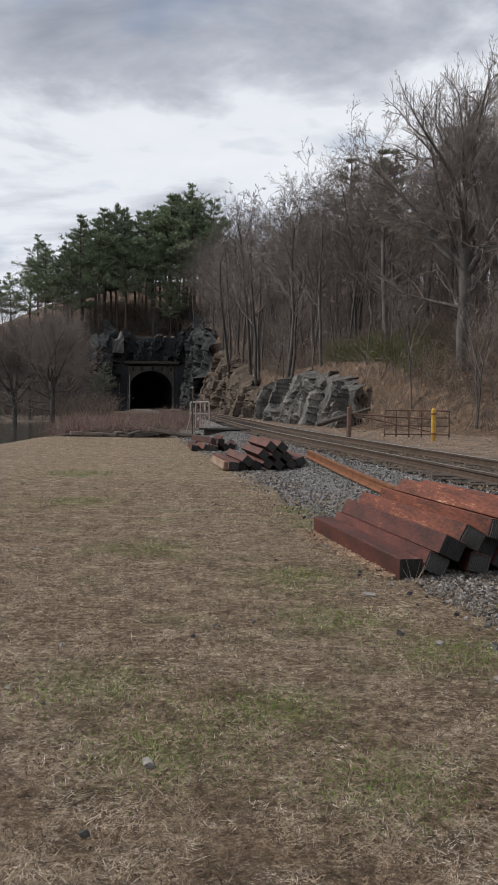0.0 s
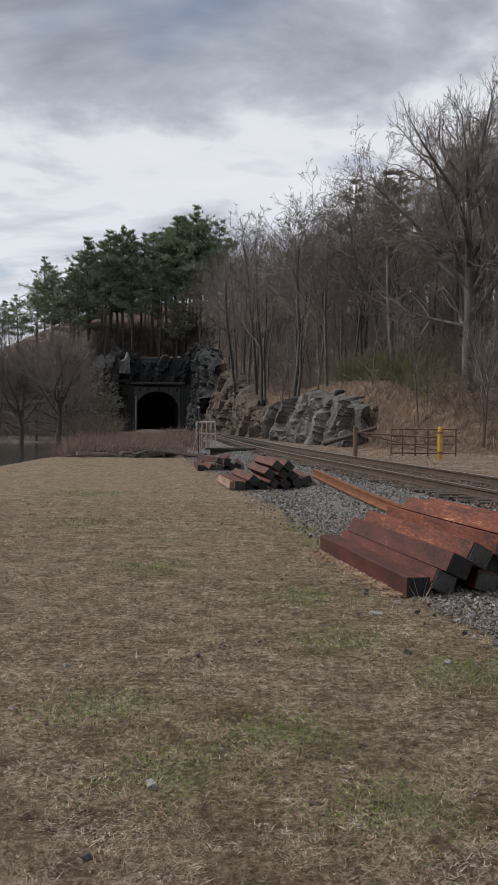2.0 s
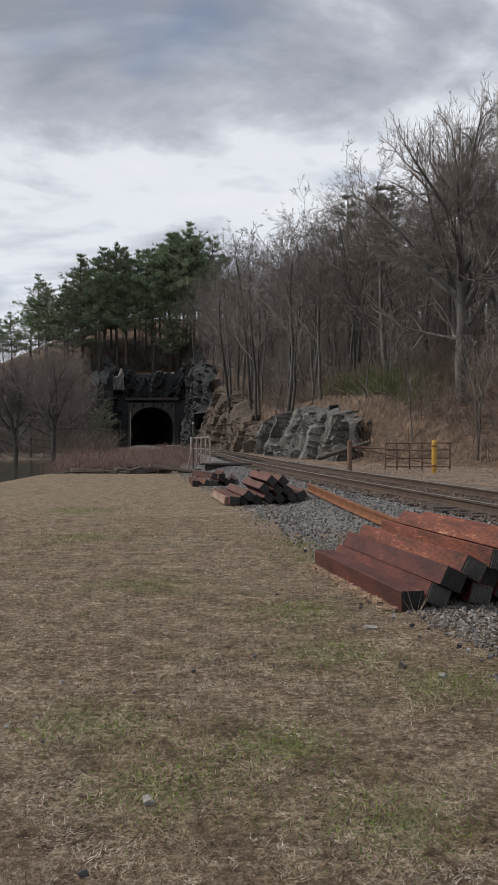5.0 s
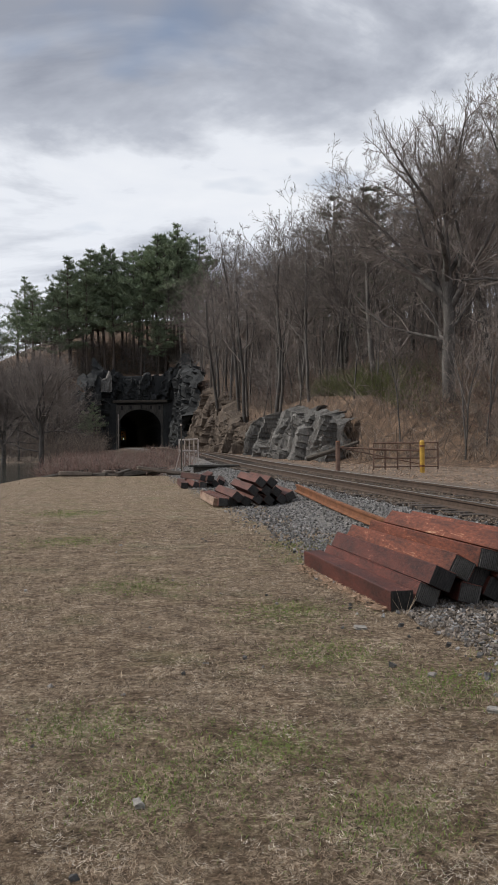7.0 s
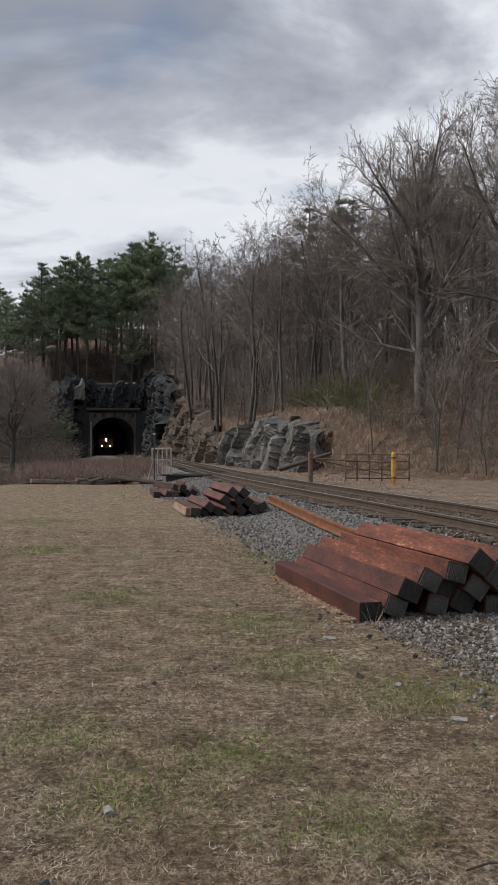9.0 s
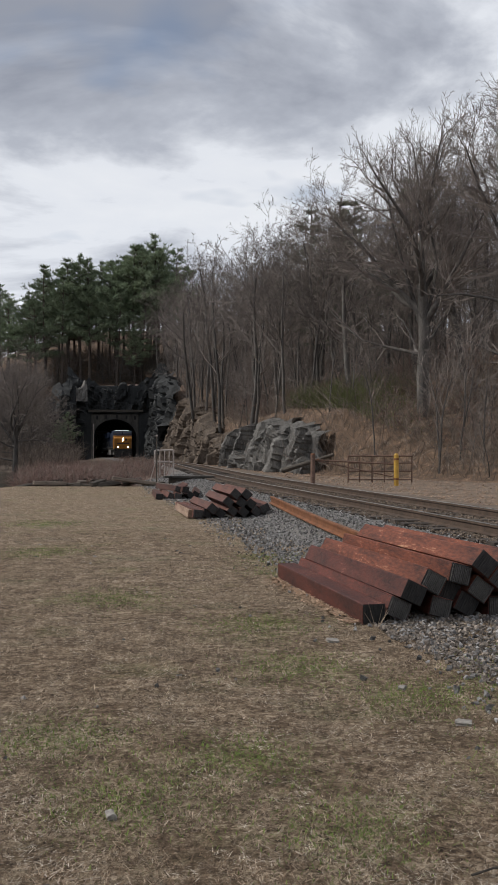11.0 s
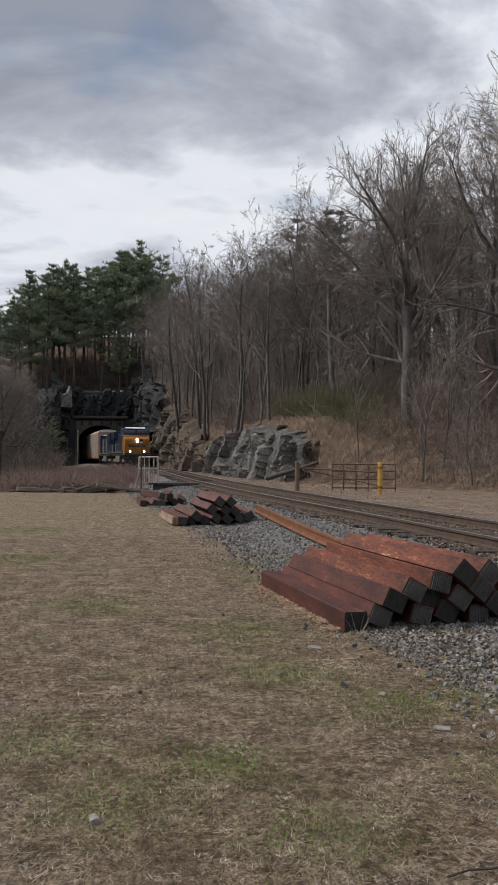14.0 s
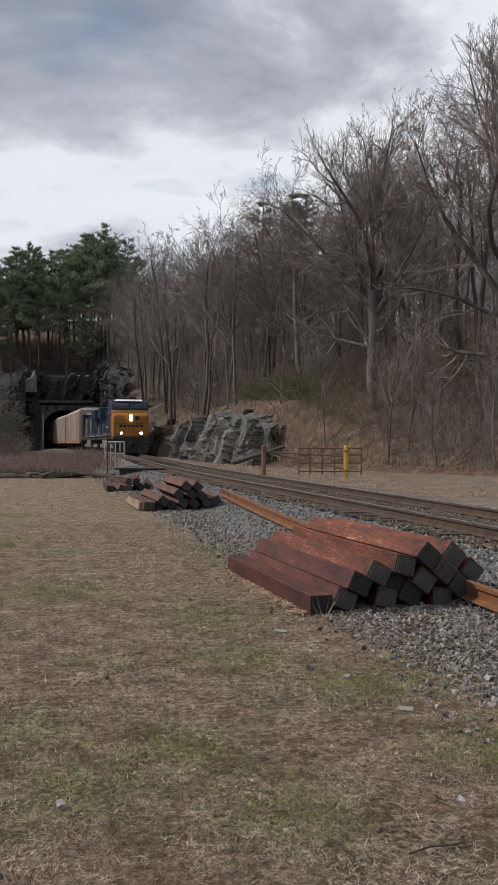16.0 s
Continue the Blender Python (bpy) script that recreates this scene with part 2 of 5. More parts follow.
def field_material():
    """Dead winter turf with fresh green patches and worn grey earth."""
    m = bpy.data.materials.new("dead_turf")
    m.use_nodes = True
    n, l = m.node_tree.nodes, m.node_tree.links
    b = n["Principled BSDF"]
    geo = n.new("ShaderNodeNewGeometry")

    def noise_at(scale, detail=5, rough=0.6):
        t = n.new("ShaderNodeTexNoise")
        t.inputs["Scale"].default_value, t.inputs["Detail"].default_value, t.inputs["Roughness"].default_value = scale, detail, rough
        l.new(geo.outputs["Position"], t.inputs[0])
        return t.outputs[0]

    def ramp(src, *stops):
        r = n.new("ShaderNodeValToRGB")
        el = r.color_ramp.elements
        while len(el) < len(stops):
            el.new(0.5)
        for e, (p, c) in zip(el, stops):
            e.position, e.color = p, (*c, 1)
        l.new(src, r.inputs[0])
        return r.outputs[0]

    def mix(f, a, c):
        x = n.new("ShaderNodeMix")
        x.data_type = "RGBA"
        l.new(f, x.inputs[0])
        l.new(a, x.inputs[6])
        l.new(c, x.inputs[7])
        return x.outputs[2]

    fine = noise_at(60, 8, 0.8)
    mid = noise_at(19, 7, 0.8)
    broad = noise_at(4.2, 5, 0.7)
    blend = n.new("ShaderNodeMath")
    blend.operation = "MULTIPLY_ADD"
    l.new(mid, blend.inputs[0])
    blend.inputs[1].default_value = 0.48
    half = n.new("ShaderNodeMath")
    half.operation = "MULTIPLY"
    half.inputs[1].default_value = 0.30
    l.new(fine, half.inputs[0])
    l.new(half.outputs[0], blend.inputs[2])
    third = n.new("ShaderNodeMath")
    third.operation = "MULTIPLY_ADD"
    l.new(broad, third.inputs[0])
    third.inputs[1].default_value = 0.22
    l.new(blend.outputs[0], third.inputs[2])
    fine = third.outputs[0]
    straw = ramp(fine, (0.42, (0.036, 0.025, 0.018)), (0.5, (0.160, 0.115, 0.075)), (0.58, (0.47, 0.38, 0.28)))
    green = ramp(fine, (0.42, (0.032, 0.036, 0.013)), (0.58, (0.21, 0.20, 0.075)))
    earth = ramp(fine, (0.43, (0.05, 0.039, 0.031)), (0.57, (0.40, 0.35, 0.30)))
    patch = ramp(noise_at(1.1, 5, 0.65), (0.54, (0, 0, 0)), (0.70, (0.75, 0.75, 0.75)))
    worn = ramp(noise_at(0.55, 6, 0.7), (0.54, (0, 0, 0)), (0.74, (0.45, 0.45, 0.45)))
    l.new(mix(worn, mix(patch, straw, green), earth), b.inputs["Base Color"])
    b.inputs["Roughness"].default_value = 0.95
    b.inputs["Specular IOR Level"].default_value = 0.15
    bp = n.new("ShaderNodeBump")
    bp.inputs["Strength"].default_value, bp.inputs["Distance"].default_value = 1.0, 0.05
    l.new(fine, bp.inputs["Height"])
    l.new(bp.outputs[0], b.inputs["Normal"])
    return m


M_field = field_material()

# ---- mesh helpers ----


def part(name, bm, mat, parent=None, label=""):
    me = bpy.data.meshes.new(name)
    bm.to_mesh(me)
    bm.free()
    for x in (mat if isinstance(mat, (list, tuple)) else [mat]):
        me.materials.append(x)
    ob = new(name, me)
    if parent is not None:
        ob.parent = parent
    return tagged(ob, label)


def raw(name, verts, faces, mat, parent=None, smooth=False):
    me = bpy.data.meshes.new(name)
    verts = np.asarray(verts, dtype=np.float32).reshape(-1, 3)
    faces = np.asarray(faces, dtype=np.int32)
    k = faces.shape[1]
    me.vertices.add(len(verts))
    me.vertices.foreach_set("co", verts.ravel())
    me.loops.add(faces.size)
    me.loops.foreach_set("vertex_index", faces.ravel())
    me.polygons.add(len(faces))
    me.polygons.foreach_set("loop_start", np.arange(0, faces.size, k, dtype=np.int32))
    me.polygons.foreach_set("use_smooth", np.full(len(faces), smooth))
    me.update(calc_edges=True)
    me.materials.append(mat)
    ob = new(name, me)
    if parent is not None:
        ob.parent = parent
    return ob


def add_box(bm, cx, cy, cz, sx, sy, sz, m=None, bevel=0.0, mi=0):
    r = bmesh.ops.create_cube(bm, size=1)
    vs = r["verts"]
    mat = Matrix.Translation((cx, cy, cz)) @ Matrix.Diagonal((sx, sy, sz, 1))
    bmesh.ops.transform(bm, matrix=(m @ mat if m else mat), verts=vs)
    fs = list({f for v in vs for f in v.link_faces})
    for f in fs:
        f.material_index = mi
    if bevel:
        es = list({e for v in vs for e in v.link_edges})
        bmesh.ops.bevel(bm, geom=es, offset=bevel, segments=2, affect="EDGES", profile=0.5)
    return bm


def box_bm(*a, **k):
    return add_box(bmesh.new(), *a, **k)


def add_tube(bm, a, b, r1, r2=None, n=8):
    a, b = Vector(a), Vector(b)
    d = b - a
    q = d.to_track_quat("Z", "Y").to_matrix().to_4x4()
    bmesh.ops.create_cone(bm, cap_ends=True, segments=n, radius1=r1, radius2=r1 if r2 is None else r2, depth=d.length,
                          matrix=Matrix.Translation((a + b) / 2) @ q)
    return bm


def tube_bm(*a, **k):
    return add_tube(bmesh.new(), *a, **k)


def empty(name, m=None):
    e = new(name)
    e.empty_display_size = 0.2
    if m is not None:
        e.matrix_world = m
    return e


def smoothstep(a, b, x):
    t = np.clip((x - a) / (b - a), 0, 1)
    return t * t * (3 - 2 * t)


def wave(x, y, f, seed):
    """Cheap smooth unevenness from a few sines."""
    rs = np.random.RandomState(seed)
    out = 0
    for k in range(5):
        a, p, g = rs.uniform(0, 6.28), rs.uniform(0, 6.28), f * rs.uniform(0.6, 1.9)
        out = out + np.sin((x * np.cos(a) + y * np.sin(a)) * g + p)
    return out / 5


# ---- the lie of the land ----
TRACK_Y = [-40, 0, 10.5, 15.5, 21.5, 27, 38, 52, 75, 98, 113, 128, 144, 182, 213, 260, 320, 400, 480]
TRACK_X = [11.0, 6.55, 5.1, 4.35, 3.4, 2.55, 1.05, -0.4, -2.7, -5.9, -8.25, -10.9, -13.7, -21.1, -28, -40, -58, -87, -120]
FOOT_X = [60, 40, 24, 13, 9.6, 6.6, 4.9, 2.7, 0.7, -1.6, -6.6, -10.2, -12.2]
FOOT_Y = [-20, 2, 18, 30.5, 37.5, 42.5, 46, 55, 74, 90, 122, 150, 168.5]
ROCK_H = [0, 0, 0, 0, 0.2, 1.6, 2.7, 3.1, 3.0, 4.2, 8.0, 12.0, 14.5]


def smooth_curve(y, ys, xs):
    """Monotone-ish cubic through the points (Catmull-Rom)."""
    ys, xs = np.asarray(ys, float), np.asarray(xs, float)
    y = np.asarray(y, float)
    m = np.gradient(xs, ys)
    i = np.clip(np.searchsorted(ys, y) - 1, 0, len(ys) - 2)
    h = ys[i + 1] - ys[i]
    t = np.clip((y - ys[i]) / h, -0.2, 1.2)
    t2, t3 = t * t, t * t * t
    return (2 * t3 - 3 * t2 + 1) * xs[i] + (t3 - 2 * t2 + t) * h * m[i] + (-2 * t3 + 3 * t2) * xs[i + 1] + (t3 - t2) * h * m[i + 1]


def track_x(y):
    return smooth_curve(y, TRACK_Y, TRACK_X)


def rail_z(y):
    return 0.42 - 0.0032 * np.clip(np.asarray(y, float) - 60, 0, 150)


def foot_dist(x, y):
    """Signed distance behind the foot of the hill on the track's right (positive uphill), and the height of the rock there."""
    fx, fy, rh = np.array(FOOT_X), np.array(FOOT_Y), np.array(ROCK_H)
    best, sign, rock = np.full(x.shape, 1e9), np.zeros(x.shape), np.zeros(x.shape)
    for k in range(len(fx) - 1):
        ax, ay, bx, by = fx[k], fy[k], fx[k + 1], fy[k + 1]
        dx, dy = bx - ax, by - ay
        t = np.clip(((x - ax) * dx + (y - ay) * dy) / (dx * dx + dy * dy), 0, 1)
        ex, ey = x - ax - t * dx, y - ay - t * dy
        d = np.hypot(ex, ey)
        s = np.where(dx * (y - ay) - dy * (x - ax) < 0, 1.0, -1.0)
        near = d < best
        best, sign, rock = np.where(near, d, best), np.where(near, s, sign), np.where(near, rh[k] + t * (rh[k + 1] - rh[k]), rock)
    return best * sign, rock


def height(x, y):
    x, y = np.asarray(x, float), np.asarray(y, float)
    z = 0.03 * wave(x, y, 0.5, 1) + 0.012 * wave(x, y, 2.2, 2)
    d = x - track_x(y)
    # embankment and the gravel way beside the track
    z = np.maximum(z, (rail_z(y) - 0.205) * smoothstep(-3.1, -1.7, d))
    # low brush ground past the field
    z = z - 0.45 * smoothstep(36, 39, y) * (1 - smoothstep(-5.5, -2.6, d))
    # pond on the left
    a = np.minimum(np.minimum((-11 - 0.19 * np.maximum(y - 45, 0)) - x, 100 - y), y - 24 + 0.5 * np.clip(-12 - x, 0, 30))
    z = z - 1.7 * smoothstep(-3.2, 3.0, a) * (1 - smoothstep(98, 104, y))
    # the wooded hill on the right
    s, rock = foot_dist(x, y)
    right = rock * smoothstep(0.7, 2.0, s) + 13.5 * (1 - np.exp(-np.clip(s, 0, None) * 0.27 / 13.5)) + np.clip(s, 0, 200) * 0.03
    right = right * (1 + 0.10 * wave(x, y, 0.09, 3)) + 0.25 * wave(x, y, 0.6, 4) * smoothstep(2, 8, s)
    past = smoothstep(166, 174, y)
    zr = np.where(s > 0, np.maximum(right, 0), 0)
    # the ridge that the tunnel goes through, falling away to the left
    back = y - 169.5 - 0.30 * np.clip(-27 - x, 0, 400)
    lefth = 1 - 0.38 * smoothstep(29, 74, -x)
    zb = smoothstep(0, 2.5, back) * 14.0 * lefth + 6.8 * smoothstep(2, 22, back) * lefth + 10.0 * smoothstep(8, 50, back) * lefth + 0.5 * wave(x, y, 0.2, 5)
    zb = np.where(back > 0, np.maximum(zb, 0), 0)
    hill = np.maximum(zr * (1 - past), 0)
    hill = np.maximum(hill, np.where((y > 167), np.maximum(zb, zr * (x > -14) * 1.0), 0))
    return np.where(hill > 0.02, np.maximum(z, hill + np.minimum(z, 0.22)), z)


def ground():
    """One sheet out to the horizon, finest near the field and the track."""
    xs = np.unique(np.concatenate([np.linspace(-1500, -120, 14), np.linspace(-120, -30, 46), np.linspace(-30, 40, 200), np.linspace(40, 120, 40), np.linspace(120, 1500, 14)]).round(3))
    ys = np.unique(np.concatenate([np.linspace(-1200, -60, 10), np.linspace(-60, 0, 30), np.linspace(0, 60, 170), np.linspace(60, 200, 230), np.linspace(200, 560, 40), np.linspace(560, 3000, 12)]).round(3))
    X, Y = np.meshgrid(xs, ys)
    Z = height(X, Y)
    nx, ny = len(xs), len(ys)
    idx = np.arange(nx * ny).reshape(ny, nx)
    f = np.stack([idx[:-1, :-1], idx[:-1, 1:], idx[1:, 1:], idx[1:, :-1]], -1).reshape(-1, 4)
    cx, cy = (X[:-1, :-1] + X[1:, 1:]).ravel() / 2, (Y[:-1, :-1] + Y[1:, 1:]).ravel() / 2
    hole = (np.abs(cx - track_x(cy)) < 5.0) & (cy > 167.2) & (cy < 173.5)
    f, cx, cy = f[~hole], cx[~hole], cy[~hole]
    ob = raw("ground", np.stack([X, Y, Z], -1), f, M_field, smooth=True)
    for mt in (M_litter, M_gravel, M_mud):
        ob.data.materials.append(mt)
    d = cx - track_x(cy)
    s, _ = foot_dist(cx, cy)
    mi = np.zeros(len(f), np.int32)
    mi[(cy > 36.3)] = 3
    wob = 0.35 * wave(cx, cy, 1.4, 9)
    mi[(d > -3.3 + wob * 0.6) & (s < 0) & (d < 1.7 + 0.4 * wob)] = 2
    mi[(d >= 1.7 + 0.4 * wob) & (s < 0)] = 3
    mi[(s >= -0.8 + wob * 2) & (cy < 176)] = 1
    mi[(cy > 169) | (cx < -66)] = 1
    ob.data.polygons.foreach_set("material_index", mi)
    return tagged(ob, "mown winter field, ballast bed and leaf-covered hillside", "ground", kind="structure")


ground()
pond = raw("water", [(-140, 14, -1.02), (-7, 14, -1.02), (-7, 108, -1.02), (-140, 108, -1.02)], [(0, 1, 2, 3)], M_water)
tagged(pond, "still brown pond water beside the field", "water", kind="structure")


# ---- rock faces ----
def rock_sheet(name, pts, heights, mat, label, seed, lean=0.25, cell=0.45, rough=0.9, base=-0.4):
    """A jagged rock face along a line of points, leaning back, broken into upright slabs."""
    pts = [Vector((*p, 0)) for p in pts]
    seg = [(b - a).length for a, b in zip(pts, pts[1:])]
    total = sum(seg)
    nu = int(total / cell) + 2
    hm = max(heights)
    nv = int(hm / cell) + 3
    cum = np.concatenate([[0], np.cumsum(seg)])
    verts = []
    for i in range(nu):
        u = total * i / (nu - 1)
        k = min(int(np.searchsorted(cum, u, "right")) - 1, len(seg) - 1)
        t = (u - cum[k]) / seg[k]
        p = pts[k].lerp(pts[k + 1], t)
        d = (pts[k + 1] - pts[k]).normalized()
        out = Vector((-d.y, d.x, 0))          # towards the track
        h = heights[k] + t * (heights[k + 1] - heights[k])
        h *= 1 + 0.22 * noise.noise(Vector((u * 0.35, seed, 0))) + 0.10 * noise.noise(Vector((u * 1.3, seed, 4)))
        for j in range(nv):
            v = j / (nv - 1)
            z = base + (h - base) * v
            w = u + 0.35 * z + 0.5 * noise.noise(Vector((u * 0.8, z * 0.8, seed)))
            zz = z - 0.3 * u + 0.4 * noise.noise(Vector((u * 0.7, z * 0.6, seed + 2)))
            slab = noise.cell(Vector((w * 0.9, zz * 0.22, seed)))
            chip = noise.cell(Vector((w * 3.8 + 5, zz * 0.40, seed + 3)))
            big = noise.fractal(Vector((u * 0.28, z * 0.16, seed)), 0.8, 2.0, 3)
            fine = noise.fractal(Vector((u * 2.2, z * 1.1, seed + 7)), 0.6, 2.0, 4)
            o = rough * (0.80 * slab + 0.32 * chip + 0.5 * big + 0.13 * fine) + 0.30 - lean * z
            if v > 0.92:
                o -= (v - 0.92) * 14 * min(1.0, h * 0.2)
            q = p + out * o
            verts.append((q.x, q.y, z + 0.12 * fine))
    idx = np.arange(nu * nv).reshape(nu, nv)
    f = np.stack([idx[:-1, :-1], idx[1:, :-1], idx[1:, 1:], idx[:-1, 1:]], -1).reshape(-1, 4)
    return tagged(raw(name, verts, f, mat), label, "rock", kind="structure")


rock_sheet("rock_outcrop", [(7.0, 47.6), (6.0, 45.6), (5.3, 45.5), (4.7, 46.8), (3.9, 50.5), (2.8, 55), (2.0, 62), (1.3, 68.5)], [1.2, 1.5, 2.4, 3.0, 3.1, 3.3, 3.0, 2.8], M_rock,
           "blocky grey rock outcrop with fallen leaves beside the track", 3.3, lean=0.24, cell=0.14, rough=0.75)
rock_sheet("rock_cutting", [(1.4, 68), (0.8, 74), (-0.4, 82), (-1.6, 90), (-4.0, 106), (-6.6, 122)], [2.5, 2.8, 3.2, 4.6, 7.0, 9.5], M_rock_brown,
           "brownish rock cutting wall leading to the tunnel", 8.1, lean=0.30, cell=0.3, rough=1.0)
rock_sheet("cliff_right", [(-6.2, 118), (-7.9, 134), (-9.6, 150), (-11.3, 167), (-11.9, 170.5)], [9.5, 12, 14, 16.5, 17], M_rock_dark,
           "dark cliff at the side of the tunnel mouth", 11.7, lean=0.10, cell=0.5, rough=1.2)
rock_sheet("cliff_left", [(-23.0, 171), (-23.6, 167.2), (-27.6, 163.5), (-33, 164.6), (-42.6, 172.5)], [16.2, 15.7, 12.9, 9.5, 6.7], M_rock_dark,
           "dark cliff with a pale streak by the tunnel mouth", 15.2, lean=0.16, cell=0.6, rough=1.4)
rock_sheet("cliff_over_tunnel", [(-11.4, 168.0), (-17.9, 167.7), (-24.6, 167.9)], [15.0, 14.0, 14.6], M_rock_dark,
           "dark overgrown cliff above the tunnel mouth", 21.2, lean=0.12, cell=0.4, rough=1.1, base=9.0)
rock_sheet("pale_rock_slab", [(-22.6, 164.6), (-24.6, 163.9)], [14.4, 14.0], M_rock, "pale bare slab high on the cliff", 31.0, lean=0.12, cell=0.35, rough=0.5, base=10.4)
rock_sheet("pale_rock_slab", [(-9.5, 158.8), (-10.1, 162.4)], [13.6, 14.5], M_rock, "pale bare slab high on the cliff", 37.0, lean=0.10, cell=0.35, rough=0.5, base=9.9)

# ---- tunnel ----
P_Y = 168.0
P_X = float(track_x(P_Y)) + 0.20
ARCH_W, ARCH_H, ARCH_SPRING = 4.05, 7.3, 3.9


def arch_line(n=18):
    pts = [(-ARCH_W, -0.6)]
    for i in range(n + 1):
        a = math.pi * (1 - i / n)
        pts.append((ARCH_W * math.cos(a), ARCH_SPRING + (ARCH_H - ARCH_SPRING) * math.sin(a)))
    pts.append((ARCH_W, -0.6))
    return pts


def portal():
    root = empty("tunnel_portal", pose(P_X, P_Y, -0.1))
    pts = arch_line()
    top, half = 8.2, 4.45
    v, f, g = [], [], []
    for x, z in pts:
        ox = max(-half, min(half, x * half / ARCH_W))
        oz = top if z > ARCH_SPRING + 0.001 else z
        v += [(x, -0.4, z), (ox, -0.4, oz), (x, 0.8, z), (ox, 0.8, oz)]
    for i in range(len(pts) - 1):
        a, b = 4 * i, 4 * i + 4
        f += [(a, a + 1, b + 1, b), (a + 1, a + 3, b + 3, b + 1)]
        g += [(a, b, b + 2, a + 2)]
    tagged(raw("headwall", v, f, M_concrete, root), "stained concrete headwall with an arch")
    # the reveal takes the lining's black, a painted shade, so no rim shows
    tagged(raw("arch_soffit", v, g, M_lining, root), "underside of the arch, coloured black for shade")
    bm = box_bm(0.2, -0.65, top + 0.62, 2 * half + 1.4, 0.9, 0.45, bevel=0.05)
    part("coping", bm, M_timber, root, "dark coping ledge")
    # blocks added behind the cliff to stop light leaking through the ground's hole
    part("top_light_seal", box_bm(0, 5.0, 11.0, 13.5, 7.0, 5.55, bevel=0.3), M_rock_dark, root, "unseen dark block sealing the ground over the arch against light")
    for side in (-1, 1):
        part("side_light_seal", box_bm(side * 5.52, 3.1, 4.0, 2.2, 6.8, 9.0, bevel=0.1), M_rock_dark, root, "unseen dark block sealing the ground beside the arch against light")
    for x in (-3.3, -1.6, 0.4, 2.2, 3.8):
        part("pilaster", box_bm(x, -0.46, 7.75 - 0.04 * abs(x), 0.35, 0.12, 0.72, bevel=0.02), M_lining, root)
    return tagged(root, "stained concrete tunnel portal set in a dark cliff", "tunnel portal", kind="structure")


portal()


def tunnel():
    pts = arch_line(14)
    ys = np.concatenate([np.linspace(P_Y + 0.3, 240, 34), np.linspace(248, 470, 24)])
    v = []
    for y in ys:
        off = 0.20 * max(0.0, 1 - (y - P_Y) / 25)
        for x, z in pts:
            v.append((float(track_x(y)) + off + x * 1.02, y, z * 1.02 - 0.1 + float(rail_z(y)) - float(rail_z(P_Y))))
    k = len(pts)
    f = [(i * k + j, i * k + j + 1, i * k + k + j + 1, i * k + k + j) for i in range(len(ys) - 1) for j in range(k - 1)]
    f += [(i * k + k - 1, i * k, i * k + k, i * k + k + k - 1) for i in range(len(ys) - 1)]
    tagged(raw("tunnel_lining", v, f, M_lining), "tunnel lining, coloured near-black for the dark inside", "tunnel", kind="structure")
    # added cap, out of view, that shuts the far end of the bore
    end = [v[(len(ys) - 1) * k + j] for j in range(k)]
    bm = bmesh.new()
    bm.faces.new([bm.verts.new(p) for p in end])
    tagged(part("bore_cap", bm, M_lining), "unseen dark cap closing the tunnel bore", "wall", kind="structure")


tunnel()

# ---- railway track ----


def rail_profile(w=1.0):
    return [(-0.075, 0), (0.075, 0), (0.075, 0.012), (0.012, 0.035), (0.012, 0.115), (0.036, 0.125), (0.036, 0.16), (-0.036, 0.16), (-0.036, 0.125), (-0.012, 0.115), (-0.012, 0.035), (-0.075, 0.012)]


def sweep(name, ys, side, mat, parent, top_mat=None):
    prof = rail_profile()
    k = len(prof)
    v, f = [], []
    for y in ys:
        x, z = float(track_x(y)), float(rail_z(y))
        dx = (float(track_x(y + 0.05)) - float(track_x(y - 0.05))) / 0.1
        n = Vector((1, -dx, 0)).normalized()
        for a, b in prof:
            v.append((x + n.x * (side + a), y + n.y * (side + a), z - 0.16 + b))
    for i in range(len(ys) - 1):
        for j in range(k):
            f.append((i * k + j, i * k + (j + 1) % k, (i + 1) * k + (j + 1) % k, (i + 1) * k + j))
    ob = raw(name, v, f, mat, parent)
    ob.data.materials.append(top_mat)
    ob.data.polygons.foreach_set("material_index", np.tile(np.array([1 if j == 6 else 0 for j in range(k)], np.int32), len(ys) - 1))
    return ob


track = empty("railway_track")
tagged(track, "single railway track with brown rails on weathered sleepers", "railway track", kind="structure")
rail_ys = np.concatenate([np.arange(-30, 6, 3), np.arange(6, 60, 0.75), np.arange(60, 150, 2.0), np.arange(150, 470, 5.0)])
for side in (-0.755, 0.755):
    sweep("rail", rail_ys, side, M_railside, track, M_railtop)


def track_pose(y, lift=0.0):
    dx = (float(track_x(y + 0.5)) - float(track_x(y - 0.5)))
    return pose(float(track_x(y)), y, float(rail_z(y)) + lift, 0, 0, -math.degrees(math.atan(dx)))


def sleepers():
    base = None
    y = 4.0
    while y < 172:
        m = track_pose(y, -0.16 - 0.085 + random.uniform(-0.02, 0.012)) @ pose(random.uniform(-0.07, 0.07), 0, 0, 0, random.uniform(-1, 1), random.uniform(-2, 2))
        if base is None:
            bm = box_bm(0, 0, 0, 2.6, 0.23, 0.17, bevel=0.012)
            base = part("sleeper", bm, M_sleeper, track)
            ob = base
        else:
            ob = new("sleeper", base.data)
            ob.parent = track
        ob.matrix_basis = m
        y += 0.52


sleepers()


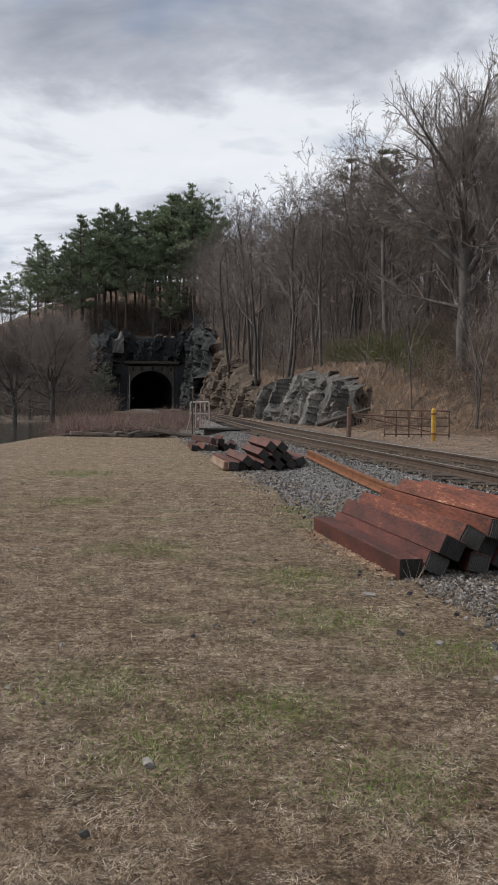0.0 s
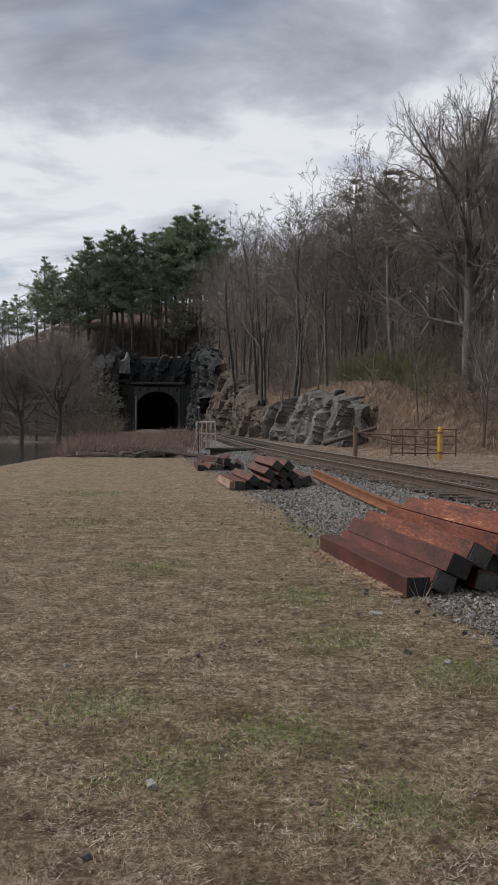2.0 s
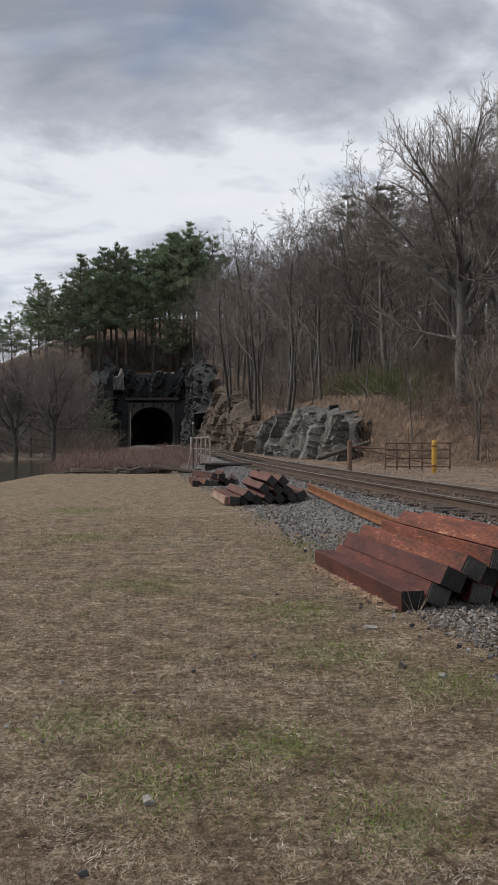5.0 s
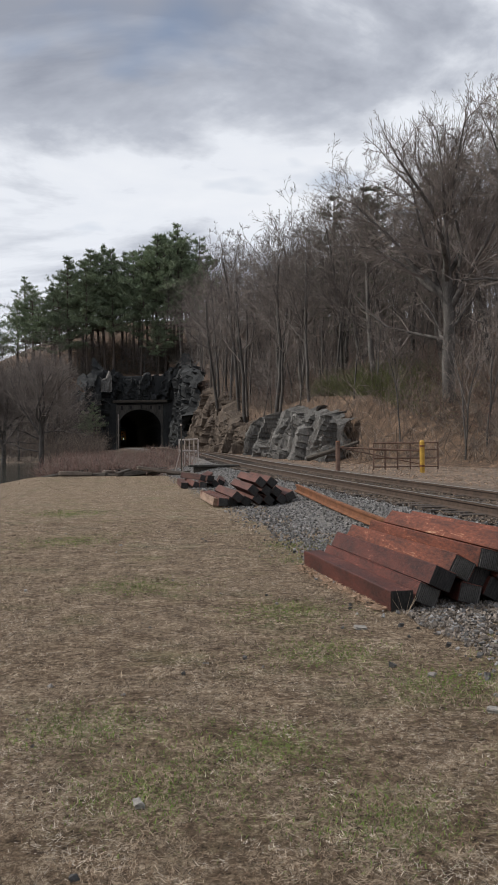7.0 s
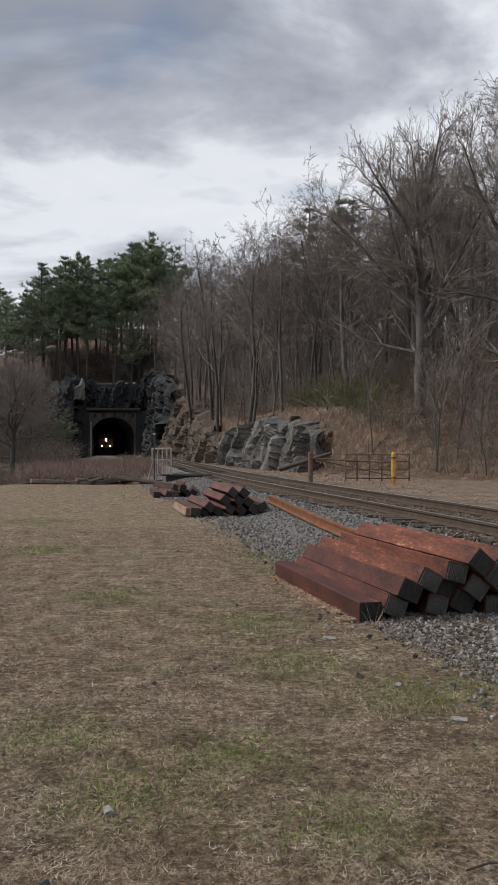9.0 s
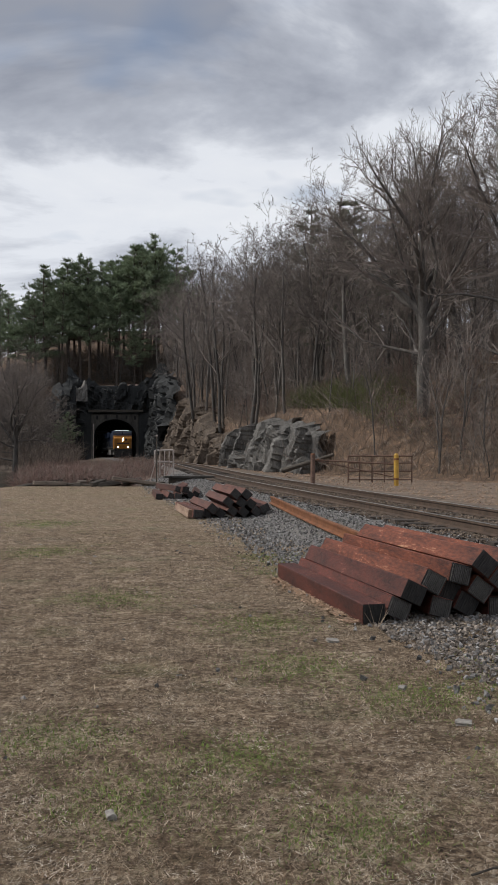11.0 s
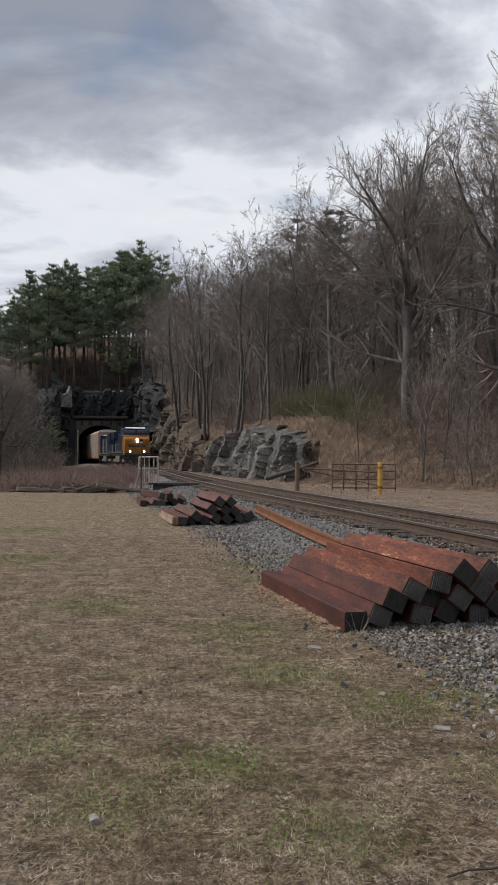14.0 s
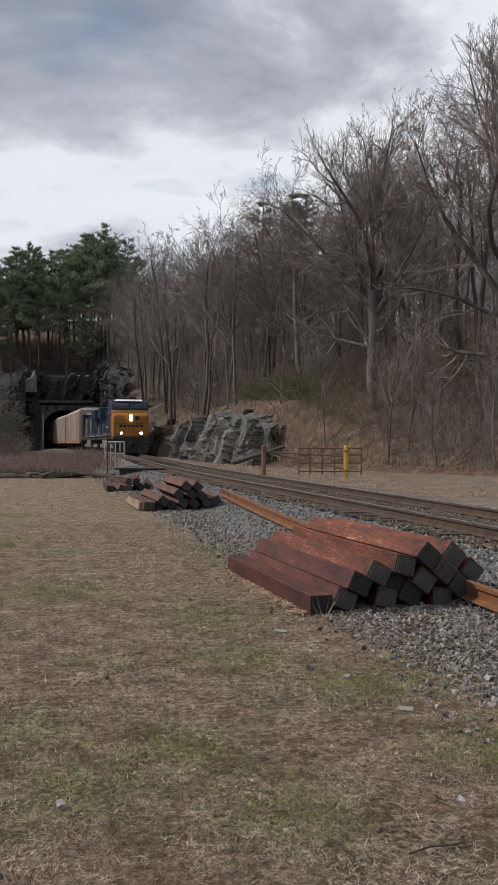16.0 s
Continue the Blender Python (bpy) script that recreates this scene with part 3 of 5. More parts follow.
def scatter_stones(name, n, place, size, mat, label, seed):
    """Loose angular stones, each a knocked-about eight-cornered lump."""
    rs = np.random.RandomState(seed)
    P = place(rs, n)
    n = len(P)
    cube = np.array([[x, y, z] for x in (-1, 1) for y in (-1, 1) for z in (-1, 1)], float)
    V = cube[None] * rs.uniform(0.15, 1.0, (n, 8, 3))
    s = rs.uniform(*size, (n, 1, 1)) * rs.uniform(0.6, 1.2, (n, 1, 3))
    V = V * s
    a, b = rs.uniform(0, 6.28, n), rs.uniform(-0.7, 0.7, n)
    ca, sa, cb, sb = np.cos(a), np.sin(a), np.cos(b), np.sin(b)
    R = np.zeros((n, 3, 3))
    R[:, 0, 0], R[:, 0, 1], R[:, 0, 2] = ca, -sa * cb, sa * sb
    R[:, 1, 0], R[:, 1, 1], R[:, 1, 2] = sa, ca * cb, -ca * sb
    R[:, 2, 1], R[:, 2, 2] = sb, cb
    V = np.einsum("nij,nkj->nki", R, V) + P[:, None, :]
    q = np.array([(0, 1, 3, 2), (4, 6, 7, 5), (0, 4, 5, 1), (2, 3, 7, 6), (0, 2, 6, 4), (1, 5, 7, 3)])
    F = (q[None] + 8 * np.arange(n)[:, None, None]).reshape(-1, 4)
    return tagged(raw(name, V.reshape(-1, 3), F, mat), label, "stones", kind="stuff")


def ballast_places(rs, n):
    y = 4.3 + 42 * rs.uniform(0, 1, n) ** 1.9
    edge = np.where(y < 21, np.interp(y, [4, 5, 7, 7.5, 10, 12, 14.2, 17.3, 21], [2.35, 2.15, 1.95, 1.8, 1.3, 1.15, 0.9, 0.45, -0.05]), track_x(y) - 3.6) - track_x(y)
    d = edge + (2.2 - edge) * rs.uniform(0, 1, n) ** 1.15
    d = np.where(rs.uniform(0, 1, n) < 0.10, edge - np.abs(rs.normal(0, 0.25, n)), d)
    x = track_x(y) + d
    z = height(x, y) + np.where(np.abs(d) < 1.3, 0.03, 0.012)
    keep = ~((np.abs(np.abs(d) - 0.755) < 0.09)) & ((y > 8.6) | (d > -2.6) | (rs.uniform(0, 1, n) < 0.42)) & ((np.abs(d) > 1.25) | (rs.uniform(0, 1, n) < 0.06))
    return np.stack([x, y, z], -1)[keep]


scatter_stones("ballast", 52000, ballast_places, (0.011, 0.027), M_stone, "loose angular grey ballast stones beside the rails", 5)


def bed_places(rs, n):
    y = 8 + 34 * rs.uniform(0, 1, n) ** 1.6
    d = rs.uniform(-1.3, 1.3, n)
    x = track_x(y) + d
    return np.stack([x, y, height(x, y) + 0.035], -1)[np.abs(np.abs(d) - 0.755) > 0.1]


def edge_places(rs, n):
    y = 4.6 + 4.2 * rs.uniform(0, 1, n)
    x = np.interp(y, [4, 5, 7, 8.8], [2.3, 2.0, 1.5, 1.3]) + np.abs(rs.normal(0, 0.9, n)) - 0.1
    return np.stack([x, y, height(x, y) + 0.008], -1)


scatter_stones("earthy_stones", 5200, edge_places, (0.009, 0.024), M_stone_earth, "brownish stones trodden into the earth by the ties", 8)
scatter_stones("track_bed_stones", 24000, bed_places, (0.014, 0.032), M_stone_brown, "rust-stained brown stones between the rails", 7)


def stray_places(rs, n):
    y = rs.uniform(3.0, 15, n)
    x = 2.2 - 0.05 * y + np.abs(rs.normal(0, 1, n)) * -0.45 + rs.uniform(-0.2, 0.8, n)
    x = np.where(rs.uniform(0, 1, n) < 0.15, rs.uniform(-3, 2, n), x)
    return np.stack([x, y, height(x, y) + 0.005], -1)


scatter_stones("stray_stones", 380, stray_places, (0.008, 0.028), M_stone, "stray grey stones lying in the turf", 6)

# ---- turf ----


def blades(name, n, place, length, width, lift, mat, label, seed, simple=False):
    rs = np.random.RandomState(seed)
    P = place(rs, n)
    n = len(P)
    L = rs.uniform(*length, n)
    a = rs.uniform(0, 6.28, n)
    up = rs.uniform(*lift, n)
    D = np.stack([np.cos(a) * np.cos(up), np.sin(a) * np.cos(up), np.sin(up)], -1) * L[:, None]
    bend = np.stack([rs.normal(0, 0.12, n), rs.normal(0, 0.12, n), -0.35 * np.sin(up)], -1) * L[:, None]
    W = np.stack([-np.sin(a), np.cos(a), np.zeros(n)], -1) * (rs.uniform(*width, n) * (0.7 + 0.09 * P[:, 1]))[:, None]
    mid = P + D * 0.55
    end = P + D + bend
    V = np.stack([P - W, P + W, mid + W * 0.8, mid - W * 0.8, end + W * 0.15, end - W * 0.15], 1).reshape(-1, 3)
    if simple:
        return tagged(raw(name, np.stack([P - W, P + W, end], 1).reshape(-1, 3), np.arange(3 * n).reshape(-1, 3), mat), label, "grass", kind="stuff")
    F = (np.array([(0, 1, 2, 3), (3, 2, 4, 5)])[None] + 6 * np.arange(n)[:, None, None]).reshape(-1, 4)
    return tagged(raw(name, V, F, mat), label, "grass", kind="stuff")


def clumps(x, y, size, seed):
    """Smooth random values from 0 to 1, in patches of that size."""
    g = np.random.RandomState(seed).uniform(0, 1, (256, 256))
    u, v = x / size + 1000, y / size + 1000
    i, j = np.floor(u).astype(int), np.floor(v).astype(int)
    a, b = u - i, v - j
    a, b = a * a * (3 - 2 * a), b * b * (3 - 2 * b)
    i0, i1, j0, j1 = i % 256, (i + 1) % 256, j % 256, (j + 1) % 256
    return (g[i0, j0] * (1 - a) + g[i1, j0] * a) * (1 - b) + (g[i0, j1] * (1 - a) + g[i1, j1] * a) * b


def turf_places(rs, n, near=2.6, deep=9.0, power=1.5, seed=21, bare=0.42):
    y = near + deep * rs.uniform(0, 1, n) ** power
    x = rs.uniform(-0.34, 0.50, n) * (y + 1.0)
    keep = (x - track_x(y) < -3.5 + 0.3 * rs.normal(0, 0.5, n) - 0.2) & ((x > -8) | (y < 20))
    thick = 0.45 * clumps(x, y, 0.09 + 0.012 * near, seed) + 0.35 * clumps(x, y, 0.34, seed + 1) + 0.2 * clumps(x, y, 1.3, seed + 2)
    keep &= thick + rs.normal(0, 0.05, n) > bare
    x, y = x[keep], y[keep]
    return np.stack([x, y, height(x, y) + 0.002], -1)


def green_places(rs, n):
    c = np.array([(0.55, 6.2), (-0.85, 4.7), (0.1, 4.4), (2.15, 6.3), (1.95, 5.6), (0.35, 7.6), (1.2, 5.4), (0.5, 3.6), (-1.0, 9.0), (-2.5, 13.0), (-3.4, 18.0), (1.0, 10.9), (0.95, 12.2), (1.6, 4.2), (-0.4, 3.9)])
    k = rs.randint(0, len(c), n)
    p = c[k] + rs.normal(0, 1, (n, 2)) * (0.13 + 0.02 * c[k][:, 1:2])
    return np.stack([p[:, 0], p[:, 1], height(p[:, 0], p[:, 1]) + 0.001], -1)


M_straw = material("straw", (0.15, 0.108, 0.074), (0.42, 0.34, 0.25), 3, 0.9, 0, island=0.55)
M_grass = material("young_grass", (0.075, 0.115, 0.022), (0.18, 0.245, 0.055), 3, 0.8, 0, island=0.4)
M_thatch = material("brown_thatch", (0.055, 0.038, 0.026), (0.20, 0.138, 0.090), 3, 0.95, 0, island=0.6)
M_chaff = material("pale_chaff", (0.34, 0.29, 0.235), (0.62, 0.55, 0.46), 3, 0.9, 0, island=0.35)
blades("dead_grass", 150000, lambda r, n: turf_places(r, n, 2.6, 9.0, 1.5, 21, 0.48), (0.012, 0.050), (0.0006, 0.0017), (0.0, 0.6), M_straw, "short dead straw-coloured grass on the field", 31)
blades("dead_grass", 190000, lambda r, n: turf_places(r, n, 5.0, 31.5, 1.15, 41, 0.50), (0.02, 0.07), (0.0016, 0.0034), (0.05, 1.0), M_straw, "short dead straw-coloured grass on the field", 34, True)
blades("brown_thatch", 240000, lambda r, n: turf_places(r, n, 2.6, 14.0, 1.5, 61, 0.34), (0.010, 0.05), (0.0010, 0.0026), (0.0, 0.9), M_thatch, "short brown rotted thatch on the field", 35, True)
blades("pale_chaff", 120000, lambda r, n: turf_places(r, n, 2.6, 26.0, 1.5, 81, 0.52), (0.012, 0.055), (0.0008, 0.0021), (0.0, 0.5), M_chaff, "pale chopped straw lying on the field", 36, True)
blades("green_grass", 30000, green_places, (0.010, 0.034), (0.0009, 0.0022), (0.3, 1.3), M_grass, "tufts of young green grass in the field", 32)

M_leaf = material("fallen_leaf", (0.17, 0.095, 0.055), (0.42, 0.30, 0.21), 6, 0.85, 0, island=0.45)


def leaf_places(rs, n):
    """Drifted along the ties, over the far side of the track and on the lower slope."""
    m = n // 24
    t = rs.uniform(0, 1, m)
    p = np.stack([1.22 - 0.50 * t - np.abs(rs.normal(0, 0.055, m)) * rs.uniform(0.2, 1.6, m), 7.6 + 2.7 * t], -1)
    y = 20 + 60 * rs.uniform(0, 1, n - m) ** 1.4
    q = np.stack([track_x(y) + 2.6 + np.abs(rs.normal(0, 1, n - m)) * (3.0 + 0.05 * y), y], -1)
    w = np.concatenate([p, q])
    return np.stack([w[:, 0], w[:, 1], height(w[:, 0], w[:, 1]) + 0.012], -1)


blades("fallen_leaves", 34000, leaf_places, (0.03, 0.075), (0.0035, 0.007), (-0.1, 0.5), M_leaf, "dry tan fallen leaves drifted along the ties and slope", 33)["category"] = "leaves"

# ---- stacked ties ----


def tie_mesh(mats, length=2.8, w=0.205, h=0.175, seed=0, combed=False):
    """combed: upright grooves across the sawn ends."""
    bm = bmesh.new()
    add_box(bm, 0, 0, 0, w, length, h, bevel=0.009)
    rs = random.Random(seed)
    for v in bm.verts:
        v.co.x += rs.uniform(-0.004, 0.004)
        v.co.z += rs.uniform(-0.004, 0.004)
    for f in bm.faces:
        f.material_index = 1 if abs(f.normal.y) > 0.8 else 0
    if combed:
        for i in range(11):
            x = (i - 5) * w * 0.082
            add_box(bm, x + rs.uniform(-0.001, 0.001), -length / 2 - 0.003, 0, w * 0.05, 0.009, h * rs.uniform(0.84, 0.9), mi=2)
    me = bpy.data.meshes.new("tie")
    bm.to_mesh(me)
    bm.free()
    for m in mats:
        me.materials.append(m)
    return me


TIES = [tie_mesh((M_tie_side, M_tie_end, M_tie_comb), seed=i, combed=i % 2 == 1) for i in range(4)]
WORN_TIES = [tie_mesh((M_tie_worn, M_tie_end, M_tie_comb), seed=10 + i, combed=i % 2 == 1) for i in range(4)]
OLD_TIES = [tie_mesh((M_tie_old, M_tie_end, M_tie_comb), seed=20 + i) for i in range(3)]
PALE_TIE = tie_mesh((M_tie_pale, M_tie_pale), seed=9)


def tie(m, label, group, me=None):
    ob = new("railway_tie", me or random.choice(TIES))
    ob.matrix_world = m
    return tagged(ob, label, "railway tie", group)


def stack(rows, origin, heading, group, label, meshes):
    """Rows of (across, height, tilt, push along, swing, pattern), the ties' middles 1.4 m behind the near ends."""
    for ax, z, tilt, push, swing, k in rows:
        tie(pose(*origin, 0, 0, heading) @ pose(ax, push + 1.4, z, 0, tilt, swing), label, group, meshes[k % len(meshes)])


NEAR_LABEL = "creosoted wooden railway tie lying in a heap on gravel"
stack([(0.11, 0.09, 0, 0, 0, 0), (0.36, 0.118, 22, 0.05, 0, 1), (0.47, 0.262, 25, 0.0, 0.4, 2), (1.00, 0.125, 28, 0.10, 1, 0), (0.76, 0.105, 15, 0.10, 0.5, 3), (1.30, 0.09, 3, 0.10, 1.5, 1)],
      (1.24, 7.60, 0.0), 10.5, "ties in the near stack", NEAR_LABEL, TIES)
stack([(0.66, 0.342, 28, 0.03, 0.6, 1), (0.93, 0.398, 14, 0.06, 0.6, 3), (1.12, 0.492, 40, -0.02, 1, 0), (1.285, 0.345, 40, 0.0, 1.2, 2), (1.465, 0.19, 40, 0.05, 1.5, 0),
       (1.45, 0.462, 40, 0.15, 1.6, 1), (1.645, 0.305, 40, 0.18, 2, 3), (1.11, 0.258, 36, 0.05, 1, 1), (0.86, 0.235, 20, 0.16, 0.8, 2)],
      (1.24, 7.60, 0.0), 10.5, "ties in the near stack", NEAR_LABEL, WORN_TIES)
stack([(0.40, 0.12, 5, 0, 2, 0), (0.74, 0.225, 40, 0, 1, 1), (0.94, 0.125, 42, 0.05, 0, 2), (1.27, 0.535, 40, 0, 0, 0), (1.105, 0.365, 41, 0, 0, 1), (1.395, 0.345, 40, 0.05, 0.5, 2), (1.55, 0.515, 40, 0.2, 0, 0),
       (1.63, 0.315, 38, 0.15, 0, 1), (1.46, 0.145, 42, 0.05, -0.5, 2), (1.22, 0.165, 40, 0.1, 0, 0), (1.98, 0.215, -25, 0.1, -2, 1), (1.78, 0.145, 38, 0.15, -1, 2), (0.60, 0.11, 14, 0.15, 3, 1)],
      (-0.75, 19.0, 0.0), 8, "ties in the middle stack", "creosoted wooden railway tie in a pyramid heap on the grass", OLD_TIES)
stack([(0.0, 0.10, 5, 0, 0, 0), (0.30, 0.10, 20, 0.2, 3, 1), (0.62, 0.11, 10, 0, -3, 2), (0.95, 0.12, 40, 0.3, 0, 0), (0.45, 0.29, 8, 0.1, 14, 1), (0.78, 0.30, 20, 0.3, -8, 2), (1.25, 0.13, 30, 0.6, -5, 1)],
      (-1.55, 26.4, 0.0), 6, "ties in the far stack", "dark weathered railway tie in a loose heap", OLD_TIES)
tie(pose(-0.62, 20.6, 0.10, 0, 8, 8), "bleached split railway tie at the edge of a heap", "ties in the middle stack", PALE_TIE)

def loose_rail():
    a, b = Vector((1.42, 21.2, 0.12)), Vector((2.95, 6.6, 0.08))
    prof = rail_profile()
    d = (b - a).normalized()
    n = Vector((d.y, -d.x, 0)).normalized()
    bm = bmesh.new()
    rings = []
    for i in range(16):
        p = a.lerp(b, i / 15) + n * 0.10 * math.sin(i / 15 * math.pi)
        p.z = float(height(p.x, p.y)) + 0.10
        rings.append([bm.verts.new(p + n * x + Vector((0, 0, z - 0.07))) for x, z in prof])
    for r1, r2 in zip(rings, rings[1:]):
        for j in range(len(prof)):
            bm.faces.new((r1[j], r1[(j + 1) % len(prof)], r2[(j + 1) % len(prof)], r2[j]))
    bm.faces.new(rings[0])
    bm.faces.new(rings[-1][::-1])
    return tagged(part("loose_rail", bm, M_rusty), "rusty orange steel rail lying on the ballast under ties", "rail")


loose_rail()

def small_litter():
    """The flat stones and the stick that lie in the turf."""
    for x, y, w, d, turn in ((-0.45, 3.74, 0.035, 0.065, 20), (1.33, 4.89, 0.085, 0.06, -15), (1.75, 4.3, 0.06, 0.05, 30), (0.9, 6.95, 0.09, 0.06, 10), (1.15, 5.6, 0.06, 0.04, 60)):
        bm = box_bm(0, 0, 0, w, d, 0.022, bevel=0.006)
        for v in bm.verts:
            v.co += Vector((random.uniform(-1, 1), random.uniform(-1, 1), random.uniform(-0.5, 0.5))) * 0.008
        ob = part("flat_stone", bm, M_slate)
        ob.matrix_world = pose(x, y, float(height(x, y)) + 0.012, random.uniform(-6, 6), random.uniform(-6, 6), turn)
        tagged(ob, "flat grey stone lying in the dead turf", "stone", "flat stones in the turf")
    bm = bmesh.new()
    p = [Vector((0.86, 3.17, 0.02)), Vector((0.95, 3.20, 0.03)), Vector((1.03, 3.22, 0.022)), Vector((1.10, 3.25, 0.018))]
    for a, b in zip(p, p[1:]):
        add_tube(bm, a, b, 0.005, 0.004, n=6)
    tagged(part("stick", bm, M_timber), "short dark stick lying in the turf", "stick")
    weed = empty("dry_weed", pose(1.32, 7.36, 0))
    for i in range(7):
        a = random.uniform(0, 6.28)
        part("stem", tube_bm((0, 0, 0), (math.cos(a) * 0.10, math.sin(a) * 0.08, random.uniform(0.12, 0.26)), 0.0025, 0.001, n=4), M_straw, weed)
    tagged(weed, "dry pale weed stalks growing at the end of a tie", "weed")


small_litter()

# ---- gate, posts, handrail, bridge end ----


def gate_things():
    m = pose(3.55, 31, 0)
    post = empty("gate_post", m)
    part("shaft", tube_bm((0, 0, 0.1), (0, 0, 1.32), 0.085, 0.08, n=12), M_gate, post)
    part("cap", tube_bm((0, 0, 1.32), (0, 0, 1.36), 0.09, 0.06, n=12), M_rusty, post)
    part("hook", tube_bm((0.05, 0, 1.12), (0.22, 0, 1.16), 0.02, n=6), M_rusty, post)
    tagged(post, "rusty brown steel gate post beside the track", "gate post")
    yp = empty("bollard", pose(6.5, 31, 0))
    part("shaft", tube_bm((0, 0, 0.1), (0, 0, 1.30), 0.085, 0.085, n=14), M_yellow, yp)
    part("cap", tube_bm((0, 0, 1.30), (0, 0, 1.36), 0.085, 0.05, n=14), M_yellow, yp)
    for z in (0.42, 1.12):
        part("hinge_band", tube_bm((0, 0, z), (0, 0, z + 0.07), 0.096, n=14), M_rusty, yp)
    tagged(yp, "yellow painted steel post with chipped paint at the gate", "post")
    g = empty("pipe_gate", pose(5.05, 32.6, 0.28, 0, 0, -3))
    for z, r in ((0.98, 0.03), (0.72, 0.024), (0.42, 0.024), (0.10, 0.024)):
        part("rail", tube_bm((0, 0, z), (2.35, 0, z), r, n=8), M_gate, g)
    for x in (0.0, 0.42, 0.88, 1.34, 2.35):
        part("upright", tube_bm((x, 0, 0.0), (x, 0, 1.0), 0.026, n=8), M_gate, g)
    tagged(g, "rusty steel pipe gate behind a yellow post", "gate")
    bar = empty("barrier_bar", pose(0, 0, 0))
    part("bar", tube_bm((3.6, 31.0, 1.13), (6.45, 31.1, 0.98), 0.028, n=8), M_gate, bar)
    part("brace", tube_bm((3.7, 31.0, 1.10), (6.45, 31.1, 0.52), 0.02, n=8), M_gate, bar)
    tagged(bar, "rusty barrier bar hung between two gate posts", "barrier")


gate_things()


def handrail():
    y = 38.0
    r = empty("handrail", pose(-2.42, y, 0.0, 0, 0, 6))
    for z in (1.45, 0.99):
        part("rail", tube_bm((0, 0, z), (0.80, 0, z + 0.02 - 0.06 * (z < 1.2)), 0.035, n=8), M_pipe, r)
    for x in (0.0, 0.80):
        part("post", tube_bm((x, 0, 0.95 if x == 0 else 0.35), (x, 0, 1.47), 0.035, n=8), M_pipe, r)
    for x in (0.22, 0.42, 0.62):
        part("baluster", tube_bm((x, 0.02, 0.35), (x, 0.02, 1.44), 0.026, n=6), M_pipe, r)
    for x, dx in ((0.04, -0.35), (0.10, 0.05)):
        part("stay", tube_bm((x, 0, 1.0), (x + dx, 0.1, -0.3), 0.022, n=6), M_pipe, r)
    tagged(r, "leaning pale steel handrail at the end of a small bridge", "handrail")
    b = empty("bridge_end", pose(-1.0, 38.6, 0.0, 0, 0, 8))
    part("deck_beam", box_bm(0.1, 0, 0.10, 1.9, 0.35, 0.36, bevel=0.02), M_timber, b)
    part("ledge", box_bm(0.0, -0.12, 0.32, 2.2, 0.5, 0.08, bevel=0.01), M_concrete, b)
    part("wing_wall", box_bm(-1.5, 0.3, -0.15, 1.0, 0.4, 0.5, bevel=0.03), M_timber, b)
    tagged(b, "dark timber and concrete end of a small track bridge", "bridge")
    p = empty("marker_pole", pose(-2.32, 37.8, 0))
    part("pole", tube_bm((0, 0, -0.4), (0, 0, 2.05), 0.028, n=8), M_timber, p)
    part("cap", tube_bm((0, 0, 2.05), (0, 0, 2.12), 0.045, n=8), M_pipe, p)
    tagged(p, "thin dark marker pole beside a handrail", "pole")
    t = empty("tell_tale_pole", pose(-21.85, 166.2, 0))
    part("pole", tube_bm((0, 0, -0.6), (0, 0, 6.3), 0.12, n=8), M_pipe, t)
    part("box", box_bm(0, -0.1, 2.35, 0.35, 0.2, 0.4, bevel=0.02), M_pipe, t)
    tagged(t, "pale pole with a small box beside the tunnel mouth", "pole")


handrail()


def driftwood():
    for x, y, L, a, z, r, m in ((-6.5, 36.5, 1.2, 32, 0.10, 0.09, M_driftwood), (-5.4, 36.8, 1.5, -14, 0.00, 0.09, M_timber), (-4.0, 36.9, 1.3, 24, 0.08, 0.11, M_timber), (-2.8, 36.6, 2.2, 22, 0.14, 0.08, M_driftwood),
                             (-6.0, 37.1, 1.5, -30, 0.0, 0.09, M_timber), (-2.0, 37.2, 1.2, 8, -0.02, 0.11, M_timber), (-7.4, 37.0, 1.2, 40, 0.0, 0.08, M_timber), (-4.6, 36.7, 0.9, 66, 0.12, 0.09, M_timber),
                             (-3.6, 37.4, 1.1, -35, 0.16, 0.09, M_timber), (-5.1, 37.2, 0.9, 54, 0.12, 0.08, M_driftwood), (-4.4, 37.6, 1.6, 12, 0.08, 0.12, M_timber), (-6.9, 37.6, 1.4, -8, 0.05, 0.10, M_timber), (-3.2, 37.8, 1.0, 70, 0.2, 0.08, M_timber)):
        bm = box_bm(0, 0, 0, L * 1.15, r * 2.2, r * 1.8, bevel=0.03)
        for v in bm.verts:
            v.co.z += 0.03 * math.sin(v.co.x * 5)
        ob = part("washed_up_timber", bm, m)
        ob.matrix_world = pose(x, y - 0.5, z + 0.03, random.uniform(-25, 25), random.uniform(-9, 9), a)
        tagged(ob, "old timber beam lying at the edge of the field" if m is M_timber else "bleached driftwood beam lying at the edge of the field", "timber", "timbers along the field's edge")
    log = part("fallen_log", tube_bm((3.6, 44.6, 0.42), (6.0, 43.2, 1.25), 0.13, 0.08, n=8), M_timber)
    tagged(log, "fallen dark log leaning at the foot of the rock", "log")


driftwood()

# ---- trees ----


